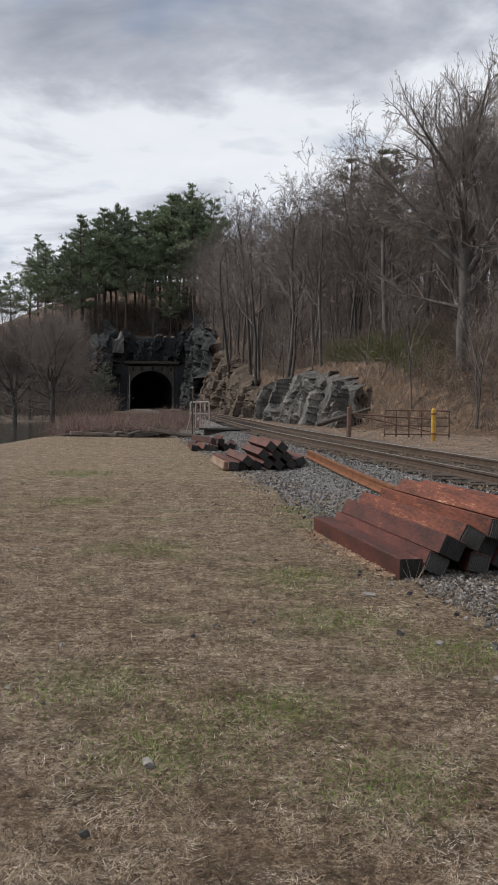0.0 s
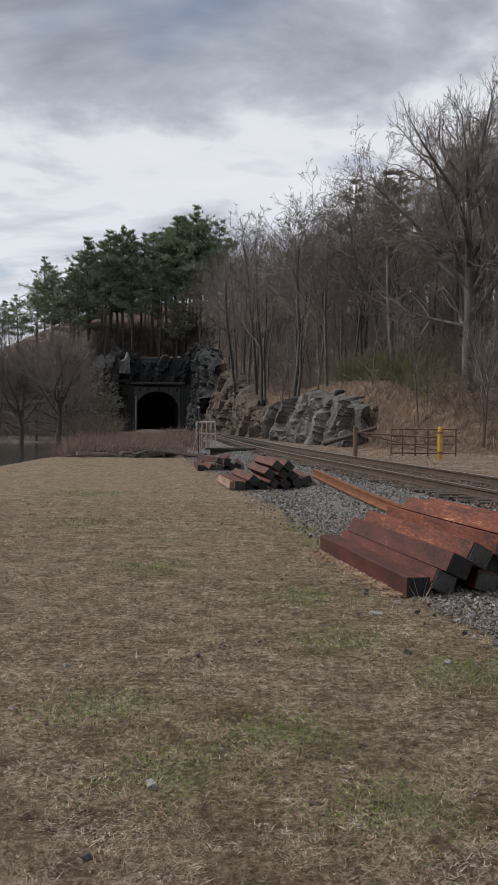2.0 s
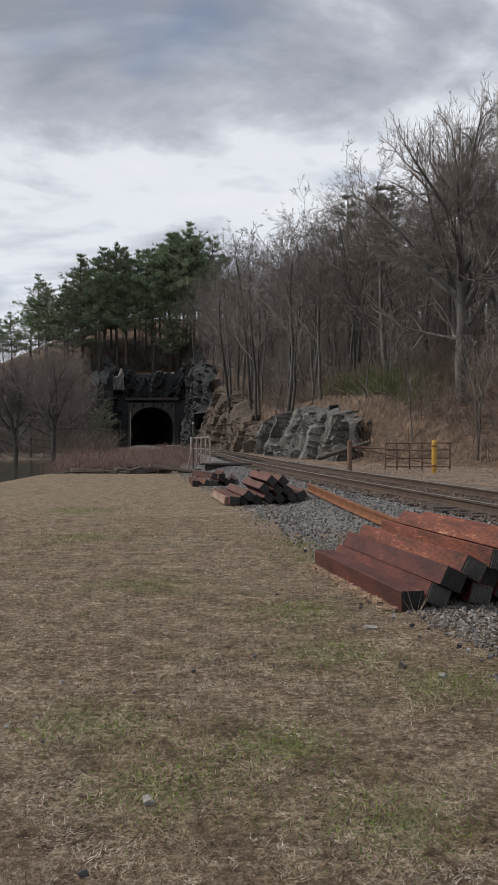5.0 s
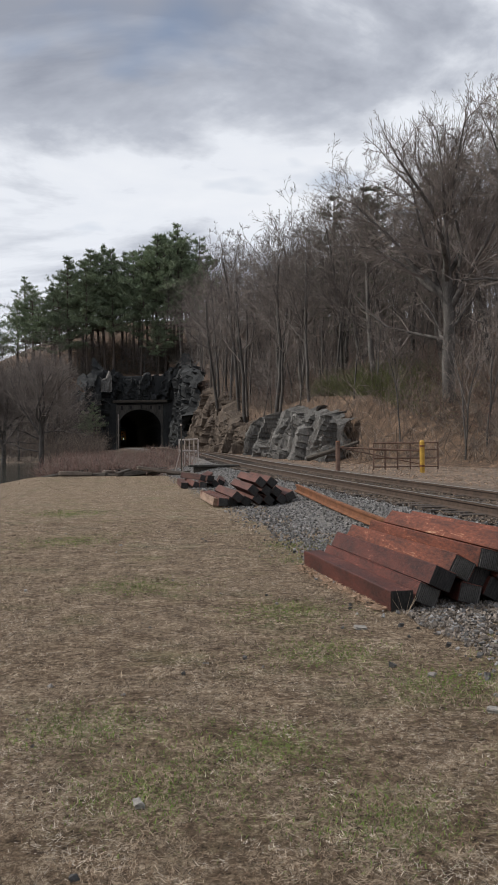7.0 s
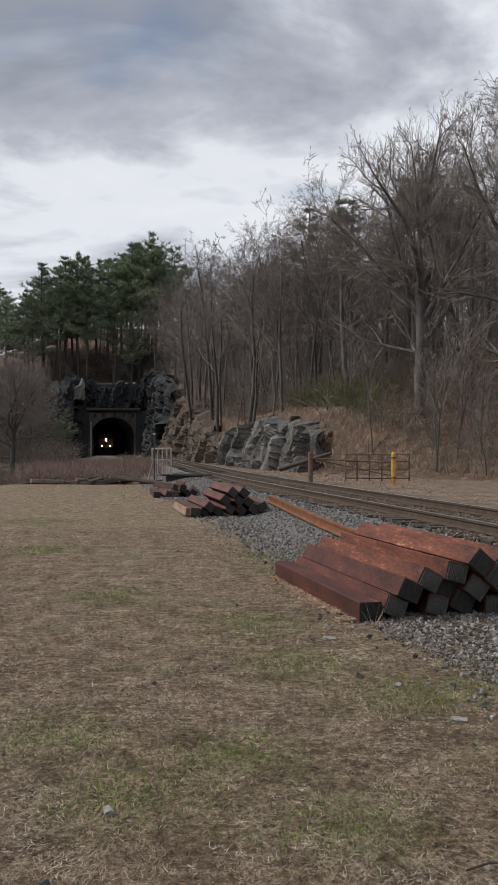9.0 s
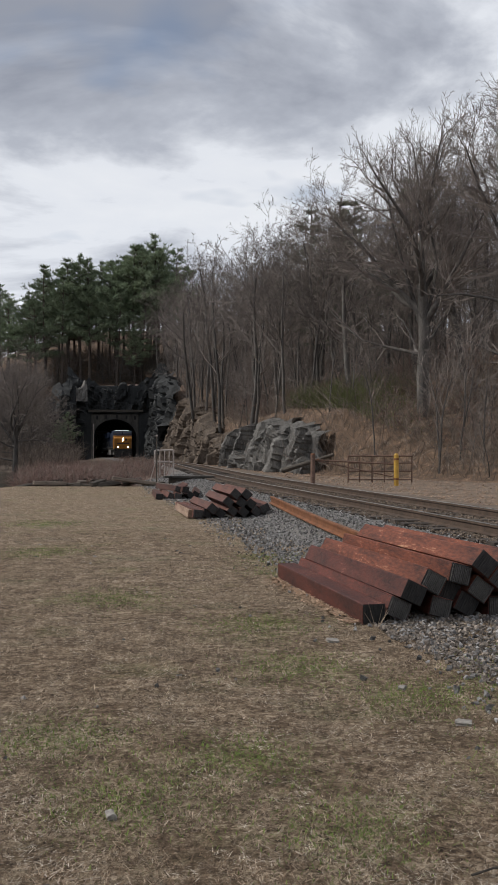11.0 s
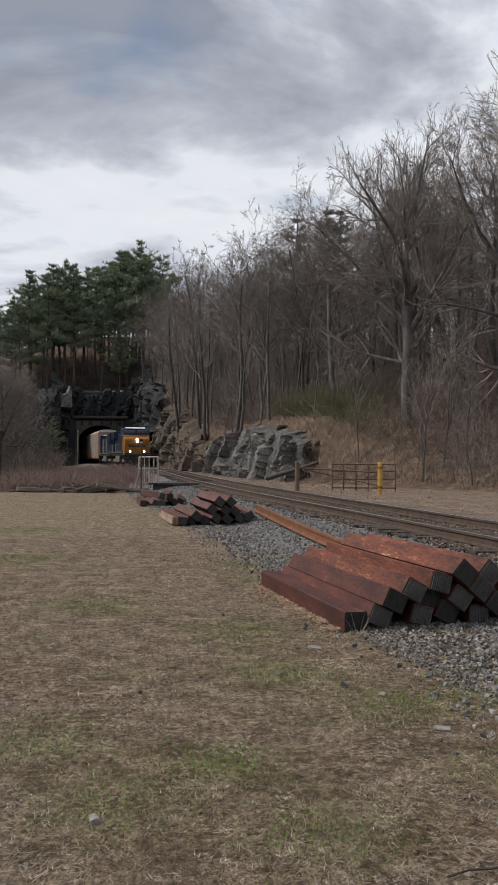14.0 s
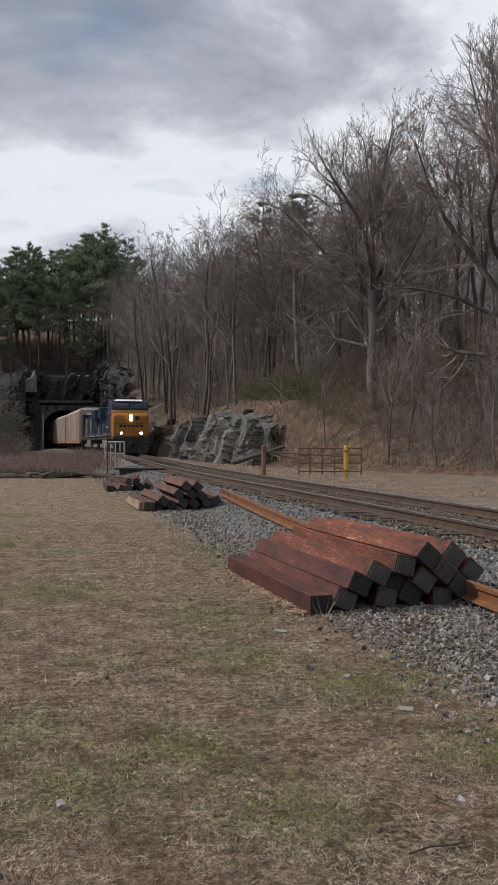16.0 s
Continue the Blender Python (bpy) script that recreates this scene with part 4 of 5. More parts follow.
def tubes(lines, sides):
    """Tapered tubes along lines of (point, radius), as one mesh's corners and faces."""
    V, F, n = [], [], 0
    ang = np.arange(sides) * 2 * math.pi / sides
    c, w = np.cos(ang)[None, None, :, None], np.sin(ang)[None, None, :, None]
    groups = {}
    for pts, rad in lines:
        groups.setdefault(len(pts), []).append((pts, rad))
    for k, g in sorted(groups.items()):
        P, R = np.array([p for p, _ in g], float), np.array([r for _, r in g], float)
        d = np.gradient(P, axis=1)
        d /= np.linalg.norm(d, axis=2, keepdims=True) + 1e-9
        up = np.where(np.abs(d[..., 2:3]) < 0.9, np.array([0, 0, 1.0]), np.array([1.0, 0, 0]))
        a = np.cross(d, up)
        a /= np.linalg.norm(a, axis=2, keepdims=True) + 1e-9
        b = np.cross(d, a)
        V.append((P[:, :, None] + R[:, :, None, None] * (c * a[:, :, None] + w * b[:, :, None])).reshape(-1, 3))
        one = np.array([(i * sides + j, i * sides + (j + 1) % sides, (i + 1) * sides + (j + 1) % sides, (i + 1) * sides + j) for i in range(k - 1) for j in range(sides)])
        F.append((one[None] + n + k * sides * np.arange(len(g))[:, None, None]).reshape(-1, 4))
        n += len(g) * k * sides
    return np.concatenate(V), np.concatenate(F)


def grow(rs, start, way, length, radius, level, top, thick, thin, levels, twig, low=0.42, main=None):
    """A limb, and the limbs and twigs that leave it."""
    k = (7, 5, 4, 2, 1)[level]
    pts = [np.array(start, float)]
    d = np.array(way, float)
    d /= np.linalg.norm(d)
    for i in range(k):
        d = d + rs.normal(0, (0.07, 0.16, 0.17, 0.14, 0.14)[level], 3) + np.array([0, 0, (0.12, 0.07, 0.02, 0.0, 0.0)[level]])
        d /= np.linalg.norm(d)
        pts.append(pts[-1] + d * length / k)
    rad = np.linspace(radius, max(radius * (0.45 if level == 0 else 0.22), twig * 0.7), k + 1)
    (thick if level == 0 else main if main is not None and level == 1 else thin).append((pts, rad))
    if level >= levels:
        return
    count = top[level]
    for c in range(count):
        t = rs.uniform(low if level == 0 else 0.2, 1.0) if c else 1.0
        i = min(int(t * k), k - 1)
        p = pts[i] + (pts[i + 1] - pts[i]) * (t * k - i)
        ax = pts[min(i + 1, k)] - pts[i]
        ax = ax / (np.linalg.norm(ax) + 1e-9)
        side = np.cross(ax, rs.normal(0, 1, 3))
        side /= np.linalg.norm(side) + 1e-9
        spread = rs.uniform(0.65, 1.5) if level == 0 else rs.uniform(0.5, 1.2)
        if t == 1.0:
            spread *= 0.4
        w = ax + side * spread
        short = 1.15 - 0.45 * t if level == 0 else 1.2 - 0.65 * t
        grow(rs, p, w, length * rs.uniform(0.36, 0.62) * short * (0.75 if t == 1.0 and level else 1), max(radius * (1 - 0.62 * t) * rs.uniform(0.4, 0.6), twig), level + 1, top, thick, thin, levels, twig)


def bare_tree(seed, tall, radius, counts, levels, twig, name="bare_tree", low=0.42):
    rs = np.random.RandomState(seed)
    thick, thin = [], []
    grow(rs, (0, 0, -0.5), (rs.normal(0, 0.06), rs.normal(0, 0.06), 1), tall * 0.74, radius, 0, counts, thick, thin, levels, twig, low)
    zmax = max(p[-1][2] for p, _ in thick + thin)
    k = tall / zmax
    root = empty(name)
    v, f = tubes(thick, 6)
    raw("trunk", v * (1, 1, k), f, M_bark, root, smooth=True)
    v, f = tubes(thin, 3)
    tagged(raw("crown", v * (1, 1, k), f, M_twig, root), kind="stuff")
    return tagged(root, "tall leafless grey-brown tree on the wooded slope", "tree", "bare trees on the hillside"), tall


def oak(seed, tall, radius):
    """A short stout trunk that parts low into long arching limbs, with a broad rounded crown."""
    rs = np.random.RandomState(seed)
    thick, limbs, thin = [], [], []
    fork = 0.30 * tall
    pts = [np.array((rs.normal(0, 0.12) * z, rs.normal(0, 0.05) * z, fork * z - 0.5 * (z == 0))) for z in (0, 0.3, 0.6, 0.85, 1.0)]
    thick.append((pts, np.linspace(radius, radius * 0.7, 5)))
    n = 10
    for i in range(n):
        a = 6.283 * i / n + rs.uniform(-0.3, 0.3)
        e = rs.uniform(0.45, 0.85) if i % 3 else rs.uniform(1.0, 1.4)
        p = pts[2] + (pts[4] - pts[2]) * rs.uniform(0.0, 1.0)
        way = (math.cos(a) * math.cos(e), math.sin(a) * math.cos(e), math.sin(e))
        grow(rs, p, way, tall * rs.uniform(0.33, 0.43), radius * rs.uniform(0.34, 0.48), 1, (0, 17, 9, 6), thick, thin, 4, 0.0075, main=limbs)
    for i in range(3):
        a = rs.uniform(0, 6.283)
        grow(rs, pts[1] + (pts[3] - pts[1]) * rs.uniform(0, 1), (math.cos(a), math.sin(a), 0.15), tall * rs.uniform(0.28, 0.40), radius * 0.24, 1, (0, 9, 6, 3), thick, thin, 4, 0.0075, main=limbs)
    k = tall / max(p[-1][2] for p, _ in limbs + thin)
    root = empty("oak_tree")
    for name, lines, sides, mat in (("trunk", thick, 8, M_bark), ("branchwork", limbs, 6, M_bark), ("crown", thin, 3, M_twig)):
        v, f = tubes(lines, sides)
        ob = raw(name, v * (1, 1, k), f, mat, root, smooth=sides > 3)
        if name != "trunk":
            tagged(ob, kind="stuff")
    return tagged(root, "broad leafless oak with arching limbs above the track", "tree", "oaks at the wood's edge"), tall


def pine(seed, tall, bare=0.35, needles=None, fine=1.0):
    rs = np.random.RandomState(seed)
    trunk = [([np.array((0.0, 0, -0.5)), np.array((rs.normal(0, .15), rs.normal(0, .15), tall * 0.5)), np.array((rs.normal(0, .2), 0, tall))], [0.24, 0.16, 0.03])]
    limbs, P, D = [], [], []
    z = tall * bare
    while z < tall * 0.985:
        t = (z / tall - bare) / (1 - bare)
        reach = tall * 0.33 * (1.0 - t ** 1.15) * rs.uniform(0.45, 1.25) * (0.6 + 0.4 * min(1, t * 5)) + 0.15
        for _ in range(rs.randint(3, 7)):
            a = rs.uniform(0, 6.28)
            r = reach * rs.uniform(0.55, 1.1)
            up = rs.uniform(-0.05, 0.35) + 0.35 * t
            e = np.array((math.cos(a) * r, math.sin(a) * r, z + r * up))
            s = np.array((0, 0, z))
            limbs.append(([s, (s + e) / 2 + (0, 0, -0.1 * r), e], [0.045, 0.03, 0.012]))
            m = int((4 + r * 7) / fine)
            u = rs.uniform(0.3, 1.05, m)
            c = s + (e - s) * u[:, None] + rs.normal(0, 1, (m, 3)) * np.array([0.16, 0.16, 0.07]) * (0.6 + 0.3 * r)
            P.append(c)
            D.append(np.tile((e - s) / (np.linalg.norm(e - s) + 1e-9), (m, 1)))
        z += tall * rs.uniform(0.022, 0.05)
    P, D = np.concatenate(P), np.concatenate(D)
    root = empty("pine_tree")
    v, f = tubes(trunk + limbs, 5)
    raw("trunk", v, f, M_pinebark, root, smooth=True)
    # tufts: fans of narrow needle blades
    k = 7
    n = len(P)
    C = np.repeat(P, k, 0)
    W = np.repeat(D, k, 0) * 0.7 + rs.normal(0, 0.55, (n * k, 3)) + (0, 0, 0.30)
    W /= np.linalg.norm(W, axis=1)[:, None]
    L = rs.uniform(0.25, 0.65, (n * k, 1)) * fine
    S = np.cross(W, rs.normal(0, 1, (n * k, 3)))
    S /= np.linalg.norm(S, axis=1)[:, None] + 1e-9
    S *= rs.uniform(0.025, 0.06, (n * k, 1)) * fine
    V = np.stack([C - S, C + S, C + W * L], 1).reshape(-1, 3)
    F = np.arange(n * k * 3).reshape(-1, 3)
    tagged(raw("crown", V, F, needles or M_needle, root), kind="stuff")
    return tagged(root, "dark green pine with a bare lower trunk on the ridge", "pine tree", "pines on the ridge"), tall


def place(kind, x, y, tall, turn, sink=0.15):
    ob, base = kind
    k = tall / base
    z = float(height(x, y)) - sink
    m = pose(x, y, z, random.uniform(-3, 3), random.uniform(-3, 3), turn) @ Matrix.Scale(k, 4)
    c = copy_thing(ob, m)
    c.scale = (k, k, k)
    return c


def put_away(kinds):
    """The grown patterns themselves stand in the wood as well."""
    for i, (ob, base) in enumerate(kinds):
        x, y = 16 + 5.5 * i, 84 + 3 * (i % 3)
        ob.matrix_world = pose(x, y, float(height(x, y)) - 0.1, 0, 0, 40 * i)


NEAR = [bare_tree(100 + i, 16.0, 0.24, (14, 9, 7, 5), 4, 0.0065) for i in range(3)]
BANK = [bare_tree(700 + i, 14.0, 0.15, (14, 8, 4, 3), 4, 0.0125, "bank_tree", 0.2) for i in range(3)]
FAR = [bare_tree(200 + i, 15.0, 0.14, (10, 7, 4, 4), 4, 0.0092) for i in range(5)]
OAKS = [oak(600 + i, 17.0, 0.36) for i in range(2)]
UNDER = [bare_tree(500 + i, 9.0, 0.075, (15, 6, 4, 2), 4, 0.0105, "young_tree", 0.10) for i in range(3)]
SAPLING = [bare_tree(300 + i, 6.0, 0.05, (9, 5, 4), 3, 0.009, "sapling") for i in range(3)]
PINES = [pine(400 + i, 18.0, (0.42, 0.46, 0.5, 0.36)[i]) for i in range(4)] + [pine(410, 16.0, 0.3, M_needle_dry, 0.5)]
put_away(NEAR + FAR + SAPLING + UNDER)
for i, (ob, _) in enumerate(BANK):
    ob.matrix_world = pose(-26 - 6 * i, 128, float(height(-26 - 6 * i, 128)) - 0.1, 0, 0, 50 * i)
    tagged(ob, "leafless reddish-brown tree on the pond's far bank", "tree", "bare trees on the far bank")
for (ob, tall), x, y, top, turn in ((OAKS[0], 10.9, 45, 19.9, 0), (OAKS[1], 16.6, 41, 22.6, 120)):
    ob.matrix_world = pose(x, y, float(height(x, y)) - 0.15, 0, 0, turn) @ Matrix.Scale((top - float(height(x, y))) / tall, 4)
for i, (ob, _) in enumerate(PINES):
    ob.matrix_world = pose(-46 + 9 * i, 196 + 4 * i, float(height(-46 + 9 * i, 196 + 4 * i)) - 0.1)

rt = random.Random(11)


def ground_at(x, y):
    return float(height(x, y))


# the trees that shape the skyline: x, y, height of the top
for x, y, top, kind in ((8.0, 50, 17.0, 2), (14.2, 49, 19.5, 2), (19.4, 42, 21.0, 0), (12.4, 52, 18.5, 1), (17.6, 50, 22.0, 1)):
    place(NEAR[kind], x, y, top - ground_at(x, y), rt.uniform(0, 360))
for x, y, top, kind in ((2.7, 63, 18.2, 0), (3.0, 62, 14.5, 1), (-0.6, 95, 21.6, 2), (-1.4, 95.5, 20.5, 3), (0.4, 96, 22.5, 4), (5.2, 68, 18.6, 2), (1.0, 80, 20.4, 1), (7.0, 62, 19.5, 3), (-2.0, 104, 24.0, 4), (3.8, 75, 20.8, 0), (0.5, 88, 22.0, 2), (6.2, 56, 15.0, 1), (8.2, 58, 18.0, 4)):
    place(FAR[kind], x, y, 1.5 + (top - 1.5) * 1.08 - ground_at(x, y), rt.uniform(0, 360))
# pines on the ridge over the tunnel, and the darker ones in the wood
for x, y, top, kind in ((-9.6, 150, 38.2, 0), (-21.8, 150, 34.6, 3), (-13.2, 151, 36.4, 1), (-6.3, 152, 35.8, 2), (-17.4, 153, 33.8, 1), (-27.8, 151, 32.8, 0), (-31, 154, 28.5, 3), (-34.4, 152, 28.2, 2), (-38.2, 156, 26.2, 3),
                        (-11.5, 147.5, 28.0, 3), (-15.6, 147.2, 27.5, 0), (-24.6, 147.6, 29.5, 2), (-19.6, 156, 34.2, 3), (-8.0, 158, 36.8, 3), (-11.4, 160, 37.5, 0), (-15.2, 158, 36.0, 3), (-25.0, 158, 33.5, 1), (-29.5, 160, 31.5, 0), (-23.2, 153.5, 33.0, 0),
                        (-12.6, 145.6, 22.0, 3), (-29.0, 147, 26.5, 1), (-42, 160, 24.0, 0), (-46, 164, 23.5, 1), (-33, 163, 28.5, 1), (-10.6, 155, 37.0, 2), (-16.0, 150.5, 33.0, 2), (-20.2, 147.4, 27.0, 1), (-26.4, 154, 32.0, 3), (-7.4, 148.5, 29.0, 1), (-13.8, 155, 36.8, 3), (-22.0, 137.0, 7.5, 3), (-23.8, 135.2, 6.2, 1), (-22.9, 133.0, 5.6, 0), (-9.0, 149.5, 35.5, 3), (-11.8, 150.5, 36.2, 2), (-16.6, 155.0, 34.6, 0), (-20.4, 151.5, 34.0, 2), (-24.0, 150.5, 33.6, 3), (-4.5, 155, 33.5, 1), (-36.0, 158, 27.0, 0), (-32.5, 149.5, 24.0, 0),
                        (9.4, 69, 21.4, 4), (8.1, 70, 20.8, 4), (15.2, 68, 23.0, 4), (10.6, 69, 21.6, 4)):
    if x < 0:
        x, y, top = x * 1.173, y + 26, 1.5 + (top - 1.5) * 1.185
    g = ground_at(x, y)
    place(PINES[kind], x, y, top - g, rt.uniform(0, 360))


def hillside_wood():
    done, n = [], 0
    for _ in range(9000):
        if n >= 242:
            break
        y = 30 + 172 * rt.random() ** 1.35
        x = (rt.uniform(-0.36, 0.50) if rt.random() < 0.72 else rt.uniform(-0.07, 0.11)) * y
        s, rock = foot_dist(np.array([x]), np.array([y]))
        s = float(s[0])
        over = y > 172 and x < -13
        if not over and (s < 1.5 or s > 62 or y > 192):
            continue
        if over and (x < -66 or rt.random() < 0.4):
            continue
        if y < 54 and 5.5 < x < 21 and rt.random() < 0.85:
            continue
        gap = 1.5 + 0.010 * y
        if any((x - a) ** 2 + (y - b) ** 2 < gap * gap for a, b in done):
            continue
        done.append((x, y))
        g = ground_at(x, y)
        limit = 1.5 + 0.25 * y if x < 0.10 * y else 1.5 + (0.25 + 0.9 * (x / y - 0.10)) * y
        tall = min(rt.uniform(11, 19), max(5.0, (limit - g) * rt.uniform(0.92, 1.10)))
        place(FAR[n % 5], x, y, tall, rt.uniform(0, 360))
        n += 1
    k = 0
    while k < 175:
        y = 40 + 110 * rt.random() ** 1.3
        x = rt.uniform(-0.12, 0.47) * y
        if y < 50 and 6 < x < 19:
            continue
        s = float(foot_dist(np.array([x]), np.array([y]))[0][0])
        if not 2.0 < s < 34:
            continue
        ob = place(UNDER[k % 3], x, y, rt.uniform(4.5, 9.5), rt.uniform(0, 360), 0.05)
        tagged(ob, "low-branched leafless young tree among taller ones", "tree", "young trees in the wood")
        k += 1
    for k in range(80):
        y = rt.uniform(31, 120)
        for _ in range(40):
            x = rt.uniform(-0.1, 0.46) * y
            s = float(foot_dist(np.array([x]), np.array([y]))[0][0])
            if 0.6 < s < 14:
                break
        else:
            continue
        ob = place(SAPLING[k % 3], x, y, rt.uniform(2.5, 6.5), rt.uniform(0, 360), 0.05)
        tagged(ob, "thin leafless sapling on the leafy slope", "sapling", "saplings on the slope")


hillside_wood()
for k in range(20):
    y = rt.uniform(171, 202)
    x = rt.uniform(-69, -27)
    ob = place(FAR[k % 5], x, y, rt.uniform(9, 14), rt.uniform(0, 360))
# the wood on the far bank of the pond
for k in range(84):
    y = rt.uniform(99, 158)
    x = rt.uniform(-0.36, -0.182) * y - 1
    tall = rt.uniform(9.0, 18.0) * (0.85 + 0.2 * (y - 92) / 50)
    ob = place(BANK[k % 3], x, y, tall, rt.uniform(0, 360))
    tagged(ob, "leafless reddish-brown tree on the pond's far bank", "tree", "bare trees on the far bank")
for x, y, tall in ((-18.4, 84, 12.6), (-23.5, 90, 12.0)):
    ob = place(OAKS[1], x, y, tall, 70 * tall)
    ob.name = "bank_tree"
    tagged(ob, "pale-barked leafless tree at the pond's edge", "tree", "bare trees on the far bank")


def thicket(name, n, place_fn, length, radius, mat, label, seed, up=(0.5, 1.4)):
    """Arching stems, many small tubes in one mesh."""
    rs = np.random.RandomState(seed)
    lines = []
    spots = np.array(place_fn(rs, n))
    for (x, y), z in zip(spots, height(spots[:, 0], spots[:, 1])):
        a, e, L = rs.uniform(0, 6.28), rs.uniform(*up), rs.uniform(*length)
        d = np.array((math.cos(a) * math.cos(e), math.sin(a) * math.cos(e), math.sin(e)))
        p0 = np.array((x, y, z - 0.05))
        p1 = p0 + d * L * 0.5 + rs.normal(0, 0.04, 3) * L
        p2 = p1 + (d * 0.5 + np.array((0, 0, -0.22)) + rs.normal(0, 0.12, 3)) * L * 0.8
        lines.append(([p0, p1, p2], [radius, radius * 0.8, radius * 0.4]))
        for _ in range(2):
            q = p1 + (p2 - p1) * rs.uniform(-0.3, 0.9)
            w = d * 0.4 + rs.normal(0, 0.5, 3) + np.array((0, 0, 0.25))
            lines.append(([q, q + w * L * 0.22, q + w * L * 0.38 + (0, 0, -0.03)], [radius * 0.6, radius * 0.5, radius * 0.3]))
    v, f = tubes(lines, 3)
    return tagged(raw(name, v, f, mat), label, "bushes", kind="stuff")


def low_ground(rs, n):
    y = 36.8 + 70 * rs.uniform(0, 1, 6 * n) ** 1.7
    x = rs.uniform(-0.215, 0.0, 6 * n) * y
    ok = (x - track_x(y) < -2.4) & ((-11 - 0.19 * np.maximum(y - 45, 0)) - x < -0.4) & ((y > 46) | (x < -3.1 - 0.2 * (y - 36)))
    return np.stack([x, y], -1)[ok][:n]


def slope(rs, n, lo=0.2, hi=12, y0=30, y1=105, x0=-0.10):
    out = []
    while len(out) < n:
        y = rs.uniform(y0, y1, 4000)
        x = rs.uniform(x0, 0.47, 4000) * y
        s, _ = foot_dist(x, y)
        ok = (s > lo) & (s < hi)
        out += list(zip(x[ok], y[ok]))
    return out[:n]


thicket("brambles", 7500, low_ground, (0.35, 1.3), 0.011, M_twig_red, "red-brown leafless bramble thicket beside the pond", 51, (0.4, 1.3))
thicket("dry_stalks", 2200, low_ground, (0.4, 1.2), 0.010, M_twig_tan, "dry tan stalks among the brambles", 52, (0.5, 1.5))
thicket("undergrowth", 8500, lambda r, n: slope(r, n), (0.6, 2.2), 0.012, M_twig_tan, "tangled leafless undergrowth at the foot of the hill", 53)
thicket("dark_undergrowth", 3000, lambda r, n: slope(r, n, 2, 40, 32, 150, -0.14), (0.8, 2.6), 0.016, M_twig_red, "tangled dark undergrowth among the trees", 54)
def shrub_places(rs, n):
    x, y = 6.6 + rs.normal(0, 1.7, 4 * n), 51 + rs.normal(0, 3.6, 4 * n)
    s, _ = foot_dist(x, y)
    return np.stack([x, y], -1)[(s > 2.3) & (s < 7)][:n]


thicket("olive_shrubs", 4200, shrub_places, (0.5, 1.5), 0.012, M_shrub, "olive-grey low shrubs above the rock", 55)


def bank_places(rs, n):
    y = rs.uniform(97, 160, 3 * n)
    x = rs.uniform(-0.36, -0.150, 3 * n) * y
    ok = ((-11 - 0.19 * (y - 45)) - x < 0) | (y > 100)
    return np.stack([x, y], -1)[ok][:n]


def cliff_places(rs, n):
    y = 169.5 + 18 * rs.uniform(0, 1, 2 * n) ** 1.3
    x = rs.uniform(-34, -6, 2 * n)
    ok = (np.abs(x - track_x(y)) > 6.5) | (y > 175)
    return np.stack([x, y], -1)[ok][:n]


thicket("cliff_scrub", 2600, cliff_places, (1.2, 3.6), 0.022, M_twig_dark, "dark tangled scrub over the tunnel mouth", 57, (0.1, 1.4))
for k in range(52):
    if k < 28:
        x, y = rt.uniform(-31, -5), rt.uniform(171.5, 186)
    else:
        y = rt.uniform(96, 166)
        x = -1.2 - 0.137 * (y - 90) + rt.uniform(3.0, 9.0)
    ob = place(UNDER[k % 3], x, y, rt.uniform(5, 10), rt.uniform(0, 360), 0.05)
    tagged(ob, "low-branched leafless young tree on the cliff top", "tree", "young trees in the wood")
thicket("bank_scrub", 5500, bank_places, (1.2, 4.0), 0.018, M_twig_bank, "dense leafless scrub on the far bank", 56, (0.7, 1.5))

# ---- the train ----


def prism(outline, half, bevel=0.0):
    """Solid of a side outline (y, z), half its width to each side."""
    bm = bmesh.new()
    l = [bm.verts.new((-half, y, z)) for y, z in outline]
    r = [bm.verts.new((half, y, z)) for y, z in outline]
    bm.faces.new(l)
    bm.faces.new(r[::-1])
    for i in range(len(outline)):
        j = (i + 1) % len(outline)
        bm.faces.new((l[j], l[i], r[i], r[j]))
    bmesh.ops.recalc_face_normals(bm, faces=bm.faces)
    if bevel:
        bmesh.ops.bevel(bm, geom=list(bm.edges), offset=bevel, segments=2, affect="EDGES", profile=0.5)
    return bm


def bogie(root, y, axles=(-1.9, 0, 1.9), r=0.52):
    b = part("bogie", box_bm(0, y, 0.72, 2.3, 4.9, 0.34, bevel=0.05), M_l_black, root)
    for side in (-1, 1):
        bm = box_bm(side * 1.12, y, 0.66, 0.18, 5.0, 0.36, bevel=0.04)
        part("side_frame", bm, M_l_grey, b)
    for a in axles:
        bm = bmesh.new()
        for side in (-1, 1):
            add_tube(bm, (side * 0.70, y + a, r), (side * 0.84, y + a, r), r, n=20)
        add_tube(bm, (-1.1, y + a, r), (1.1, y + a, r), 0.09, n=8)
        part("wheelset", bm, M_l_black, b)


